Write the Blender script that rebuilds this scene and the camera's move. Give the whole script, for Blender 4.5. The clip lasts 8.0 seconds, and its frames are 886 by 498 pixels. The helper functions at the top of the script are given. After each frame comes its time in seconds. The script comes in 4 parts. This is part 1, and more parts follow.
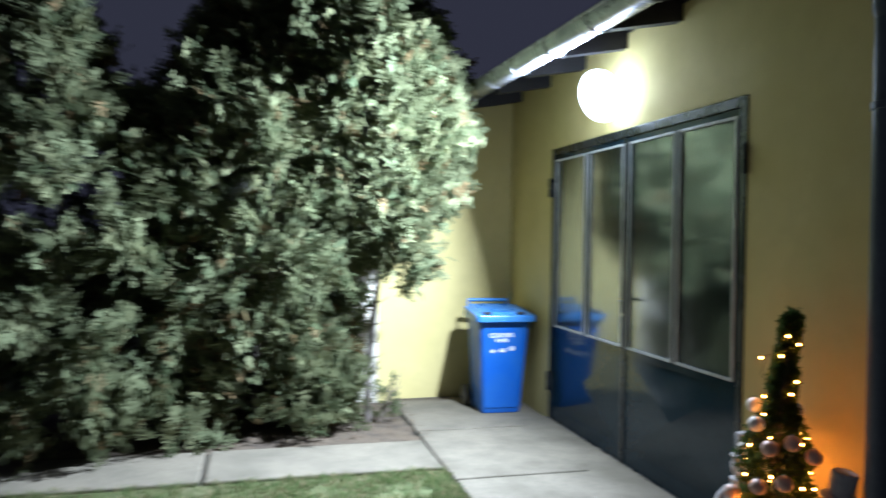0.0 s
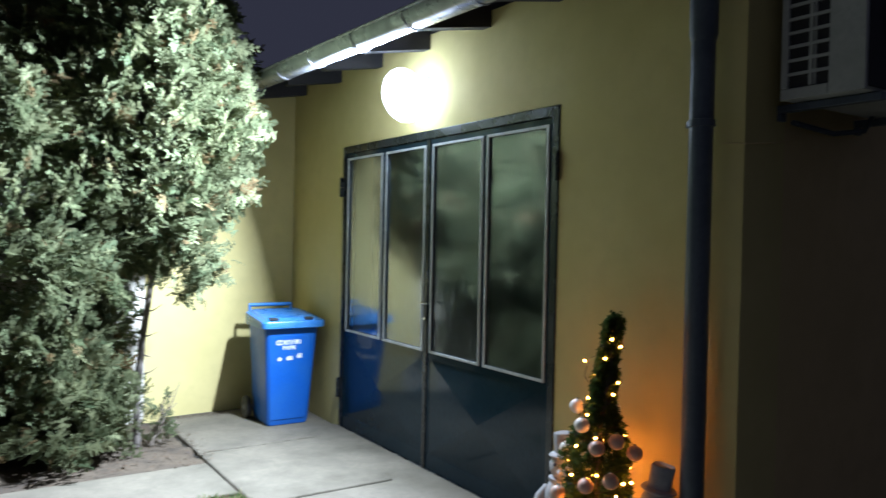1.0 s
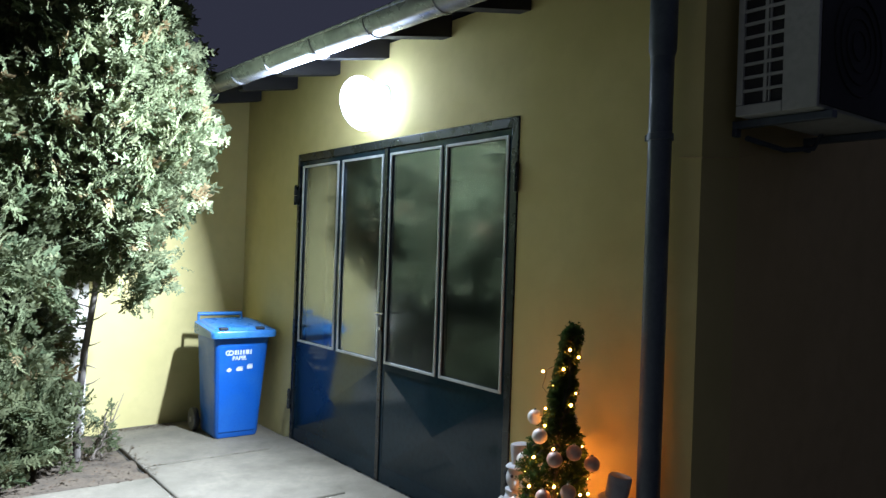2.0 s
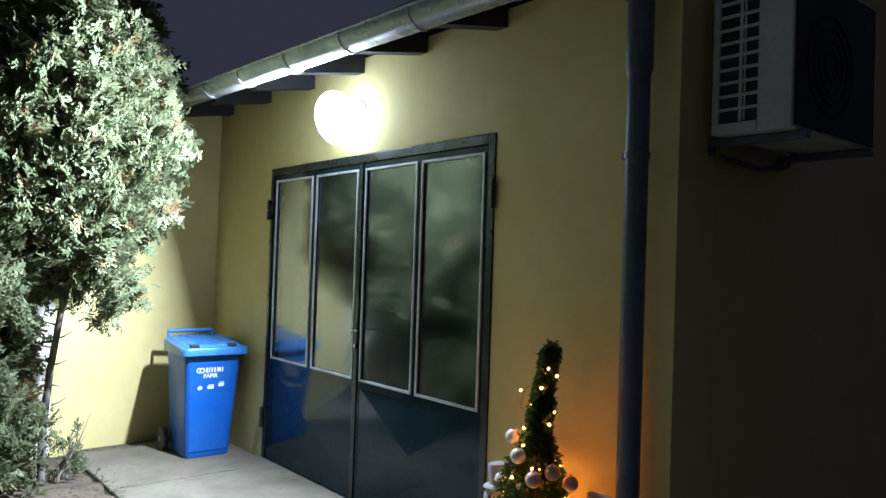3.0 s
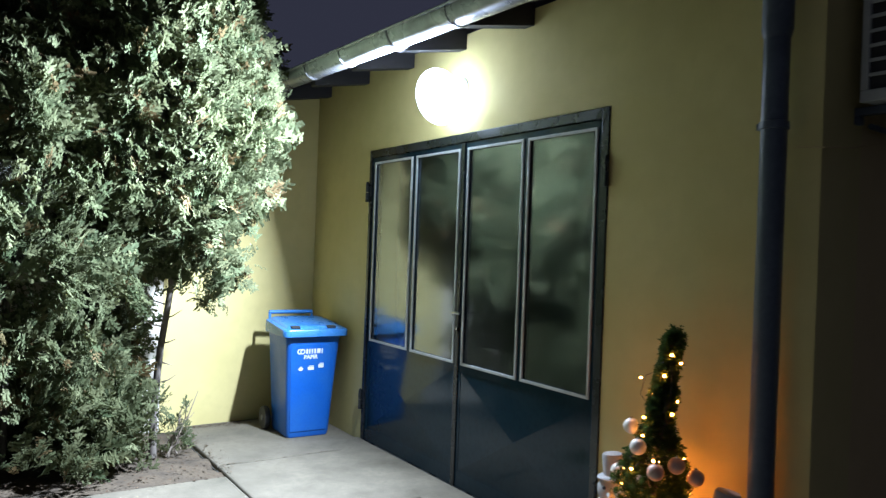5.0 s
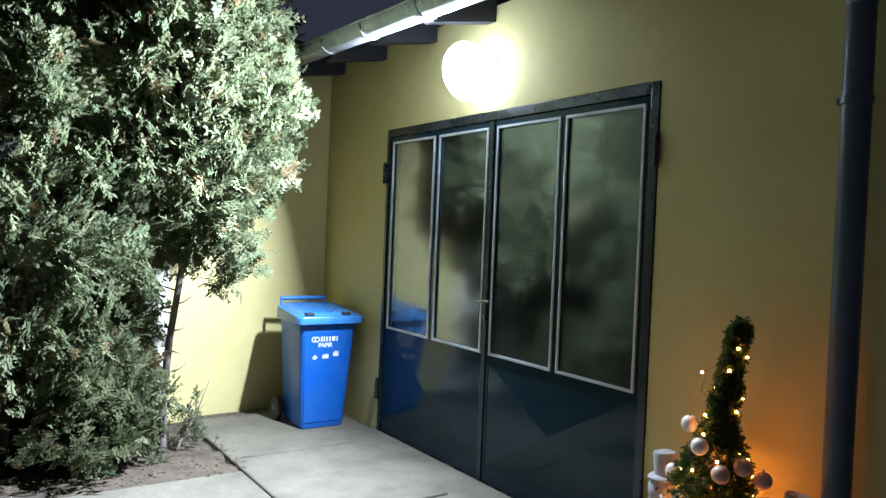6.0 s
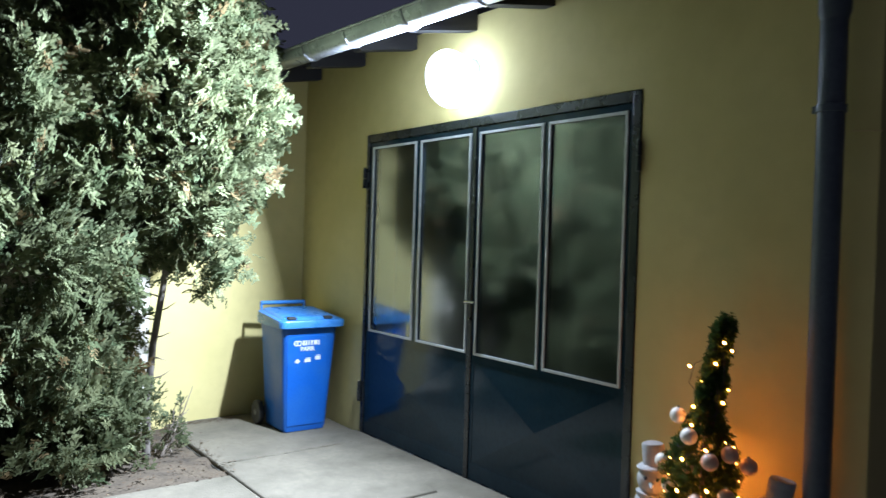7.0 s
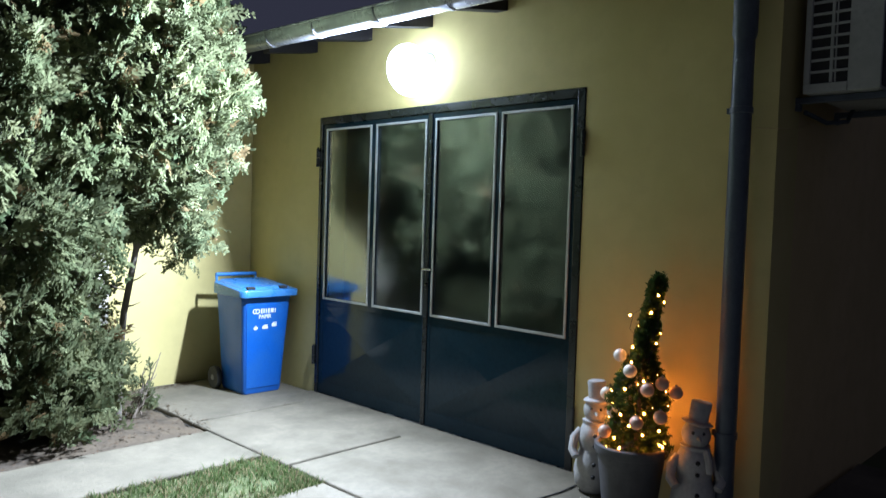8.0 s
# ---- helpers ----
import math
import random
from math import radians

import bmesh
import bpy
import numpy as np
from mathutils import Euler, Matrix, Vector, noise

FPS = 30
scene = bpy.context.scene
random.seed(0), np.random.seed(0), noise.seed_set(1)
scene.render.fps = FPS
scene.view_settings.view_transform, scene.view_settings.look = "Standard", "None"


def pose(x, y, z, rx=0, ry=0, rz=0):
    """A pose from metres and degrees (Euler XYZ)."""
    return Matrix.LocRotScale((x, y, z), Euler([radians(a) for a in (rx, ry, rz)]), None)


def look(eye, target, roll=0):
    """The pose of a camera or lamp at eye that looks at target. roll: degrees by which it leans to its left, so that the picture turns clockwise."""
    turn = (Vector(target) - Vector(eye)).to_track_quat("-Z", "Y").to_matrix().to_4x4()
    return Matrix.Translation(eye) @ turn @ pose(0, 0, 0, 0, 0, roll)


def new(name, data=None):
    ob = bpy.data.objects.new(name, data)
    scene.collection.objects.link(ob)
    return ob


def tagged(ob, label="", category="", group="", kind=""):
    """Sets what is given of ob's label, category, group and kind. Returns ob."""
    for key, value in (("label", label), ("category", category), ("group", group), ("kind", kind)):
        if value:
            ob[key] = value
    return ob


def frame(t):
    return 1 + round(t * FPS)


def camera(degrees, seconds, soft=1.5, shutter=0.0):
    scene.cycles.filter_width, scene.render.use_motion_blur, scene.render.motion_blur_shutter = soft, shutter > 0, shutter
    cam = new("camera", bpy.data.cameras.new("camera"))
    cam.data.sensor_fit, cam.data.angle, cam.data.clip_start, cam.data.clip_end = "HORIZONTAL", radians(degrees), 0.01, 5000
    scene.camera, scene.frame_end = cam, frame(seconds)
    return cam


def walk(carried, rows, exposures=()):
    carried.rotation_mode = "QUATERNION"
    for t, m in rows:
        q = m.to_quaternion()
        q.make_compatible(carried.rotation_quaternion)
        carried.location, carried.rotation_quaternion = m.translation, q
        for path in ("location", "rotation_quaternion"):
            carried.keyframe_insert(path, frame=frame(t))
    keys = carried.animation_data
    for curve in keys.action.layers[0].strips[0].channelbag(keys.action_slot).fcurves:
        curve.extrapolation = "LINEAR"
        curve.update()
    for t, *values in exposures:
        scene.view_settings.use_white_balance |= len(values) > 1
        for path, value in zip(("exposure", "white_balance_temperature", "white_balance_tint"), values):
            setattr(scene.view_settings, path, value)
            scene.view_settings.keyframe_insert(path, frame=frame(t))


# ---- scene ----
PATH = [
    (0, (5.928, -2.444, 1.551), (3.988, -1.958, 1.516), 0.8),
    (0.2, (5.809, -2.541, 1.549), (3.917, -1.895, 1.513), 1.0),
    (0.3, (5.753, -2.591, 1.552), (3.886, -1.873, 1.514), 0.7),
    (0.5, (5.652, -2.665, 1.571), (3.862, -1.775, 1.521), 1.1),
    (0.7, (5.619, -2.723, 1.556), (3.887, -1.724, 1.526), 1.3),
    (1, (5.549, -2.702, 1.585), (3.885, -1.593, 1.552), 1.2),
    (1.2, (5.543, -2.715, 1.562), (3.906, -1.567, 1.54), 1.5),
    (1.5, (5.511, -2.724, 1.584), (3.906, -1.532, 1.56), 1.5),
    (1.7, (5.508, -2.718, 1.572), (3.909, -1.517, 1.558), 1.7),
    (2.8, (5.464, -2.726, 1.583), (3.918, -1.457, 1.618), 2.0),
    (3, (5.462, -2.717, 1.598), (3.921, -1.443, 1.635), 1.9),
    (3.5, (5.475, -2.716, 1.599), (3.939, -1.437, 1.649), 1.9),
    (4, (5.473, -2.714, 1.6), (3.938, -1.433, 1.647), 1.8),
    (4.2, (5.487, -2.705, 1.582), (3.943, -1.434, 1.632), 2.0),
    (4.3, (5.483, -2.729, 1.598), (3.94, -1.457, 1.637), 1.8),
    (4.5, (5.449, -2.717, 1.578), (3.839, -1.532, 1.609), 2.1),
    (4.7, (5.391, -2.719, 1.565), (3.716, -1.626, 1.568), 2.1),
    (5.8, (4.998, -2.823, 1.559), (3.342, -1.703, 1.519), 2.2),
    (6, (4.957, -2.789, 1.553), (3.297, -1.674, 1.504), 2.3),
    (6.2, (4.919, -2.782, 1.578), (3.269, -1.653, 1.533), 2.2),
    (6.5, (4.913, -2.794, 1.563), (3.27, -1.655, 1.514), 2.2),
    (7, (4.943, -2.99, 1.55), (3.349, -1.782, 1.513), 1.7),
    (7.2, (4.95, -3.16, 1.56), (3.429, -1.863, 1.501), 1.5),
    (7.3, (4.959, -3.206, 1.56), (3.456, -1.887, 1.495), 1.8),
    (7.5, (4.995, -3.345, 1.529), (3.501, -2.016, 1.477), 1.8),
    (7.7, (5.033, -3.578, 1.564), (3.617, -2.168, 1.494), 1.1),
    (8, (5.076, -3.723, 1.514), (3.684, -2.29, 1.427), 1.8),
]
cam = camera(61.7, 8.0, soft=1.35, shutter=0.72)
walk(cam, [(t, look(eye, target, roll)) for t, eye, target, roll in PATH], [(0, 0.36, 5850, 11), (8, 0.36, 5850, 11)])

# ---------------------------------------------------------------- world and lights
LAMP = (1.245, -0.150, 2.535)
LAMP_WAY = Vector((0.0, -0.94, -0.342))

world = bpy.data.worlds.new("night_sky")
scene.world = world
world.use_nodes = True
sky = world.node_tree.nodes["Background"]
sky.inputs["Color"].default_value = (0.27, 0.275, 0.41, 1)
sky.inputs["Strength"].default_value = 0.085

flood = bpy.data.lights.new("flood_lamp", "AREA")
flood.shape, flood.size, flood.size_y = "ELLIPSE", 0.13, 0.13
flood.energy, flood.color, flood.spread = 570, (0.85, 0.965, 1.12), radians(164)
flood_ob = new("flood_lamp", flood)
flood_ob.matrix_world = look(Vector(LAMP) + LAMP_WAY * 0.158, Vector(LAMP) + LAMP_WAY)


# ---------------------------------------------------------------- materials
def nodes_of(name):
    m = bpy.data.materials.new(name)
    m.use_nodes = True
    tree = m.node_tree
    return m, tree, tree.nodes["Principled BSDF"]


def add(tree, kind, **values):
    node = tree.nodes.new(kind)
    for key, value in values.items():
        node.inputs[key].default_value = value
    return node


def mixed(tree, a, b, factor):
    """Colour mix; a and b are colours or sockets, factor a socket or number."""
    node = tree.nodes.new("ShaderNodeMix")
    node.data_type = "RGBA"
    for socket, value in ((node.inputs[6], a), (node.inputs[7], b), (node.inputs[0], factor)):
        if hasattr(value, "links"):
            tree.links.new(value, socket)
        else:
            socket.default_value = (*value, 1) if isinstance(value, tuple) else value
    return node.outputs[2]


def ramp(tree, socket, lo, hi):
    node = tree.nodes.new("ShaderNodeMapRange")
    node.inputs[1].default_value, node.inputs[2].default_value = lo, hi
    tree.links.new(socket, node.inputs[0])
    return node.outputs[0]


def surface(name, colour, second, rough=0.7, metal=0.0, scales=(2.0, 40.0), bump=0.2, bump_scale=60.0, fine=0.25,
            patch=(0.42, 0.66), coat=0.0, per_object=0.0, spec=0.5, rough_var=0.12, stretch=None):
    """Two scales of colour variation, uneven gloss and fine relief."""
    m, tree, out = nodes_of(name)
    place = tree.nodes.new("ShaderNodeTexCoord").outputs["Object"]
    if stretch:
        mapping = tree.nodes.new("ShaderNodeMapping")
        mapping.inputs["Scale"].default_value = stretch
        tree.links.new(place, mapping.inputs["Vector"])
        place = mapping.outputs["Vector"]
    big = add(tree, "ShaderNodeTexNoise", Scale=scales[0], Detail=6.0, Roughness=0.6)
    small = add(tree, "ShaderNodeTexNoise", Scale=scales[1], Detail=4.0)
    relief = add(tree, "ShaderNodeTexNoise", Scale=bump_scale, Detail=5.0, Roughness=0.65)
    for node in (big, small, relief):
        tree.links.new(place, node.inputs["Vector"])
    base = mixed(tree, colour, second, ramp(tree, big.outputs["Fac"], *patch))
    dark = tuple(c * (1 - fine) for c in colour)
    factor = tree.nodes.new("ShaderNodeMath")
    factor.operation = "MULTIPLY"
    tree.links.new(ramp(tree, small.outputs["Fac"], 0.45, 0.75), factor.inputs[0])
    factor.inputs[1].default_value = 0.8
    base = mixed(tree, base, dark, factor.outputs[0])
    if per_object:
        info = tree.nodes.new("ShaderNodeObjectInfo").outputs["Random"]
        share = tree.nodes.new("ShaderNodeMath")
        share.operation = "MULTIPLY"
        share.inputs[1].default_value = per_object
        tree.links.new(info, share.inputs[0])
        base = mixed(tree, base, second, share.outputs[0])
    tree.links.new(base, out.inputs["Base Color"])
    rr = tree.nodes.new("ShaderNodeMapRange")
    rr.inputs[1].default_value, rr.inputs[2].default_value = 0.35, 0.7
    rr.inputs[3].default_value, rr.inputs[4].default_value = max(0.02, rough - rough_var), min(1.0, rough + rough_var)
    tree.links.new(big.outputs["Fac"], rr.inputs[0])
    tree.links.new(rr.outputs[0], out.inputs["Roughness"])
    out.inputs["Metallic"].default_value = metal
    out.inputs["Coat Weight"].default_value = coat
    out.inputs["Specular IOR Level"].default_value = spec
    if bump:
        node = add(tree, "ShaderNodeBump", Strength=bump, Distance=0.004)
        tree.links.new(relief.outputs["Fac"], node.inputs["Height"])
        tree.links.new(node.outputs["Normal"], out.inputs["Normal"])
    return m


def leafy(name, green, pale, brown, brown_share=0.06, rough=0.74):
    m, tree, out = nodes_of(name)
    island = tree.nodes.new("ShaderNodeNewGeometry").outputs["Random Per Island"]
    place = tree.nodes.new("ShaderNodeTexCoord").outputs["Object"]
    big = add(tree, "ShaderNodeTexNoise", Scale=3.2, Detail=3.0)
    tree.links.new(place, big.inputs["Vector"])
    base = mixed(tree, green, pale, island)
    base = mixed(tree, base, tuple((g + p) / 2 * 0.8 for g, p in zip(pale, green)), ramp(tree, big.outputs["Fac"], 0.4, 0.7))
    base = mixed(tree, base, brown, ramp(tree, island, 1.0 - brown_share, 1.0 - brown_share + 0.01))
    tree.links.new(base, out.inputs["Base Color"])
    out.inputs["Roughness"].default_value = rough
    out.inputs["Specular IOR Level"].default_value = 0.10
    through_leaf = tree.nodes.new("ShaderNodeBsdfTranslucent")
    tree.links.new(base, through_leaf.inputs["Color"])
    blend = tree.nodes.new("ShaderNodeMixShader")
    blend.inputs[0].default_value = 0.45
    tree.links.new(out.outputs[0], blend.inputs[1])
    tree.links.new(through_leaf.outputs[0], blend.inputs[2])
    tree.links.new(blend.outputs[0], tree.nodes["Material Output"].inputs["Surface"])
    return m


def glowing(name, colour, strength):
    m, tree, out = nodes_of(name)
    out.inputs["Base Color"].default_value = (*colour, 1)
    out.inputs["Emission Color"].default_value = (*colour, 1)
    out.inputs["Emission Strength"].default_value = strength
    return m


def glassy(name, colour=(0.68, 0.82, 0.86), rough=0.10):
    m, tree, out = nodes_of(name)
    place = tree.nodes.new("ShaderNodeTexCoord").outputs["Object"]
    wave = add(tree, "ShaderNodeTexNoise", Scale=2.2, Detail=2.0)
    tree.links.new(place, wave.inputs["Vector"])
    bump = add(tree, "ShaderNodeBump", Strength=0.03, Distance=0.02)
    tree.links.new(wave.outputs["Fac"], bump.inputs["Height"])
    tree.links.new(bump.outputs["Normal"], out.inputs["Normal"])
    out.inputs["Base Color"].default_value = (*colour, 1)
    out.inputs["Transmission Weight"].default_value = 1.0
    out.inputs["Roughness"].default_value = rough
    out.inputs["IOR"].default_value = 1.75
    return m


PLASTER = surface("yellow_plaster", (0.585, 0.497, 0.208), (0.53, 0.452, 0.185), 0.85, scales=(1.3, 9.0), bump=0.35, bump_scale=140, fine=0.10)
WHITE_PLASTER = surface("white_plaster", (0.62, 0.58, 0.48), (0.54, 0.50, 0.40), 0.85, scales=(1.6, 9.0), bump=0.35, bump_scale=140, fine=0.12)
SIDE_PLASTER = surface("ochre_side_plaster", (0.60, 0.46, 0.22), (0.54, 0.42, 0.20), 0.85, scales=(1.3, 9.0), bump=0.35, bump_scale=140, fine=0.12)
CONCRETE = surface("worn_concrete", (0.162, 0.139, 0.098), (0.072, 0.064, 0.043), 0.90, scales=(2.1, 26.0), bump=0.8, bump_scale=70, fine=0.30, per_object=0.30, patch=(0.40, 0.74))
JOINT = surface("joint_dirt", (0.05, 0.045, 0.035), (0.03, 0.028, 0.02), 0.95, bump=0.6)
SOIL = surface("dry_soil", (0.092, 0.068, 0.042), (0.050, 0.037, 0.024), 0.95, scales=(5.0, 60.0), bump=1.0, bump_scale=80, fine=0.45)
TURF = surface("turf_ground", (0.07, 0.09, 0.025), (0.10, 0.09, 0.04), 0.95, scales=(3.0, 70.0), bump=1.0, bump_scale=120, fine=0.4)
DOOR_PAINT = surface("dark_green_gloss_paint", (0.009, 0.024, 0.037), (0.012, 0.029, 0.043), 0.12, scales=(1.4, 30.0), bump=0.02, bump_scale=2.5, fine=0.2, spec=0.19, rough_var=0.03)
FRAME_PAINT = surface("dark_frame_paint", (0.011, 0.014, 0.017), (0.018, 0.022, 0.026), 0.30, scales=(3.0, 50.0), bump=0.06, bump_scale=60, fine=0.2)
BEAD = surface("pale_glazing_bead", (0.58, 0.60, 0.59), (0.42, 0.44, 0.43), 0.5, scales=(6.0, 60.0), bump=0.1)
GLASS = glassy("garage_glass")
STEEL = surface("galvanised_steel", (0.42, 0.43, 0.46), (0.30, 0.31, 0.34), 0.30, 0.45, scales=(6.0, 50.0), bump=0.08)
PIPE_ZINC = surface("dark_zinc_pipe", (0.085, 0.105, 0.135), (0.06, 0.075, 0.10), 0.42, 0.0, scales=(5.0, 60.0), bump=0.08)
CHROME = surface("worn_chrome", (0.72, 0.72, 0.70), (0.55, 0.55, 0.53), 0.22, 1.0, bump=0.03)
TIMBER = surface("dark_stained_timber", (0.024, 0.022, 0.026), (0.015, 0.014, 0.017), 0.7, scales=(4.0, 30.0), bump=0.3, stretch=(1, 0.15, 1))
ROOF_TILE = surface("roof_tile_clay", (0.20, 0.07, 0.045), (0.13, 0.05, 0.035), 0.8, scales=(5.0, 40.0), bump=0.4)
BIN_BLUE = surface("blue_bin_plastic", (0.012, 0.105, 0.45), (0.017, 0.12, 0.43), 0.42, scales=(4.0, 60.0), bump=0.12, bump_scale=220, fine=0.12)
# Paler than the body: the lamp's sheen is put into this blue.
BIN_LID = surface("lamp_paled_blue_plastic", (0.05, 0.20, 0.52), (0.07, 0.23, 0.52), 0.30, scales=(4.0, 60.0), bump=0.12, bump_scale=220, fine=0.12)
BLACK = surface("black_rubber", (0.014, 0.014, 0.015), (0.022, 0.022, 0.022), 0.65, scales=(6.0, 60.0), bump=0.2)
PRINT = surface("white_print", (0.72, 0.74, 0.78), (0.55, 0.60, 0.70), 0.6, scales=(30.0, 90.0), bump=0.0)
BARK = surface("thuja_bark", (0.175, 0.150, 0.125), (0.060, 0.048, 0.040), 0.9, scales=(9.0, 60.0), bump=1.0, bump_scale=50, fine=0.4, stretch=(1, 1, 0.2))
TWIG = surface("dead_twig", (0.22, 0.18, 0.14), (0.14, 0.11, 0.08), 0.9, scales=(20.0, 60.0), bump=0.4)
THUJA = leafy("thuja_sprays", (0.078, 0.105, 0.052), (0.228, 0.236, 0.122), (0.16, 0.115, 0.055), 0.05)
CONIFER = leafy("potted_conifer_sprays", (0.035, 0.085, 0.020), (0.085, 0.13, 0.035), (0.10, 0.07, 0.03), 0.03)
GRASS = leafy("grass_blades", (0.055, 0.100, 0.028), (0.14, 0.165, 0.060), (0.25, 0.20, 0.11), 0.24)
LITTER = leafy("leaf_litter", (0.11, 0.075, 0.048), (0.19, 0.14, 0.095), (0.10, 0.07, 0.05), 0.3)
POT = surface("grey_planter", (0.085, 0.085, 0.09), (0.060, 0.060, 0.065), 0.7, scales=(5.0, 50.0), bump=0.25)
BALL_PINK = surface("rose_bauble", (0.60, 0.41, 0.31), (0.52, 0.34, 0.26), 0.42, 0.0, bump=0.05)
BALL_WHITE = surface("white_bauble", (0.82, 0.76, 0.66), (0.72, 0.66, 0.56), 0.45, bump=0.05)
FIGURE = surface("white_figure", (0.46, 0.45, 0.435), (0.30, 0.295, 0.29), 0.7, scales=(8.0, 60.0), bump=0.4)
AC_WHITE = surface("dusty_white_casing", (0.50, 0.51, 0.48), (0.38, 0.39, 0.36), 0.5, scales=(3.0, 40.0), bump=0.06)
AC_DARK = surface("dark_coil_and_front_shade", (0.02, 0.02, 0.022), (0.03, 0.03, 0.03), 0.7, bump=0.2)
COBWEB = surface("cobweb_silk", (0.46, 0.45, 0.42), (0.28, 0.275, 0.26), 0.5, bump=0.0)
LED = glowing("lit_glare_globe", (0.80, 0.94, 1.14), 9.5)
BULB = glowing("warm_bulb", (1.0, 0.30, 0.036), 150.0)
DARK_ROOM = surface("darkened_backing_plaster", (0.10, 0.10, 0.09), (0.07, 0.07, 0.06), 0.9)


# ---------------------------------------------------------------- mesh building
class Build:
    """Collects faces of one part, then links it as one mesh object."""

    def __init__(self):
        self.bm = bmesh.new()

    def box(self, lo, hi, bevel=0.0, turn=None):
        made = bmesh.ops.create_cube(self.bm, size=1.0)["verts"]
        size = [b - a for a, b in zip(lo, hi)]
        mid = Vector([(a + b) / 2 for a, b in zip(lo, hi)])
        for v in made:
            v.co = Vector([c * s for c, s in zip(v.co, size)])
        if bevel:
            edges = list({e for v in made for e in v.link_edges})
            done = bmesh.ops.bevel(self.bm, geom=edges, offset=bevel, segments=2, affect="EDGES", profile=0.5)
            made = list({v for f in done["faces"] for v in f.verts} | {v for v in made if v.is_valid})
        for v in made:
            v.co = (turn @ v.co if turn else v.co) + mid
        return self

    def loft(self, rings, cap=True, closed=True):
        rows = [[self.bm.verts.new(p) for p in ring] for ring in rings]
        n = len(rows[0])
        for a, b in zip(rows, rows[1:]):
            for i in range(n if closed else n - 1):
                j = (i + 1) % n
                self.bm.faces.new((a[i], a[j], b[j], b[i]))
        if cap and closed:
            self.bm.faces.new(list(reversed(rows[0])))
            self.bm.faces.new(rows[-1])
        return self

    def tube(self, points, radius, sides=10, cap=True):
        pts = [Vector(p) for p in points]
        rads = radius if isinstance(radius, (list, tuple)) else [radius] * len(pts)
        rings, side = [], None
        for i, p in enumerate(pts):
            way = (pts[min(i + 1, len(pts) - 1)] - pts[max(i - 1, 0)]).normalized()
            if side is None:
                side = way.orthogonal().normalized()
            side = (side - way * side.dot(way)).normalized()
            up = way.cross(side)
            rings.append([p + (side * math.cos(a) + up * math.sin(a)) * rads[i] for a in (2 * math.pi * k / sides for k in range(sides))])
        return self.loft(rings, cap)

    def lathe(self, profile, centre, sides=24, axis="z"):
        cx, cy, cz = centre
        rings = []
        for r, h in profile:
            ring = []
            for k in range(sides):
                a = 2 * math.pi * k / sides
                u, v = max(r, 1e-4) * math.cos(a), max(r, 1e-4) * math.sin(a)
                ring.append({"z": (cx + u, cy + v, cz + h), "y": (cx + v, cy + h, cz + u), "x": (cx + h, cy + u, cz + v)}[axis])
            rings.append(ring)
        return self.loft(rings)

    def ball(self, centre, radius, cuts=12):
        made = bmesh.ops.create_uvsphere(self.bm, u_segments=cuts * 2, v_segments=cuts, radius=radius)["verts"]
        for v in made:
            v.co += Vector(centre)
        return self

    def part(self, name, material, parent=None, label="", smooth=False, kind=""):
        bmesh.ops.recalc_face_normals(self.bm, faces=self.bm.faces)
        mesh = bpy.data.meshes.new(name)
        self.bm.to_mesh(mesh)
        self.bm.free()
        return linked(name, mesh, material, parent, label, smooth, kind)


def linked(name, mesh, material, parent=None, label="", smooth=False, kind=""):
    if not mesh.materials:
        mesh.materials.append(material)
    if smooth:
        for poly in mesh.polygons:
            poly.use_smooth = True
        mesh.set_sharp_from_angle(angle=radians(38))
    ob = new(name, mesh)
    ob.parent = parent
    return tagged(ob, label, kind=kind)


def thing(name, at, label, category, group="", kind=""):
    ob = new(name)
    ob.empty_display_size = 0.1
    ob.matrix_world = at
    return tagged(ob, label, category, group, kind)


def soup(name, verts, faces, material, parent=None, label="", kind=""):
    """One mesh from arrays: verts (n, 3), faces (m, k)."""
    mesh = bpy.data.meshes.new(name)
    faces = np.asarray(faces, np.int32)
    mesh.vertices.add(len(verts))
    mesh.vertices.foreach_set("co", np.asarray(verts, np.float32).ravel())
    mesh.loops.add(faces.size)
    mesh.loops.foreach_set("vertex_index", faces.ravel())
    mesh.polygons.add(len(faces))
    mesh.polygons.foreach_set("loop_start", np.arange(len(faces), dtype=np.int32) * faces.shape[1])
    mesh.polygons.foreach_set("loop_total", np.full(len(faces), faces.shape[1], np.int32))
    mesh.update(calc_edges=True)
    mesh.validate()
    return linked(name, mesh, material, parent, label, kind=kind)


# ---------------------------------------------------------------- walls and roof
WALL_TOP, LEFT_X, RIGHT_X = 2.95, -1.05, 3.70
DOOR_W, DOOR_H = 2.594, 2.30
CREASE = 0.017


def garage_wall():
    b = Build()
    b.box((LEFT_X - 0.3, 0, -0.1), (-0.004, 0.28, WALL_TOP))
    b.box((DOOR_W + 0.004, 0, -0.1), (RIGHT_X, 0.28, WALL_TOP))
    b.box((-0.004, 0, DOOR_H + 0.004), (DOOR_W + 0.004, 0.28, WALL_TOP))
    tagged(b.part("wall_north", PLASTER), "yellow plaster garage wall with a wide door opening", "wall", kind="structure")


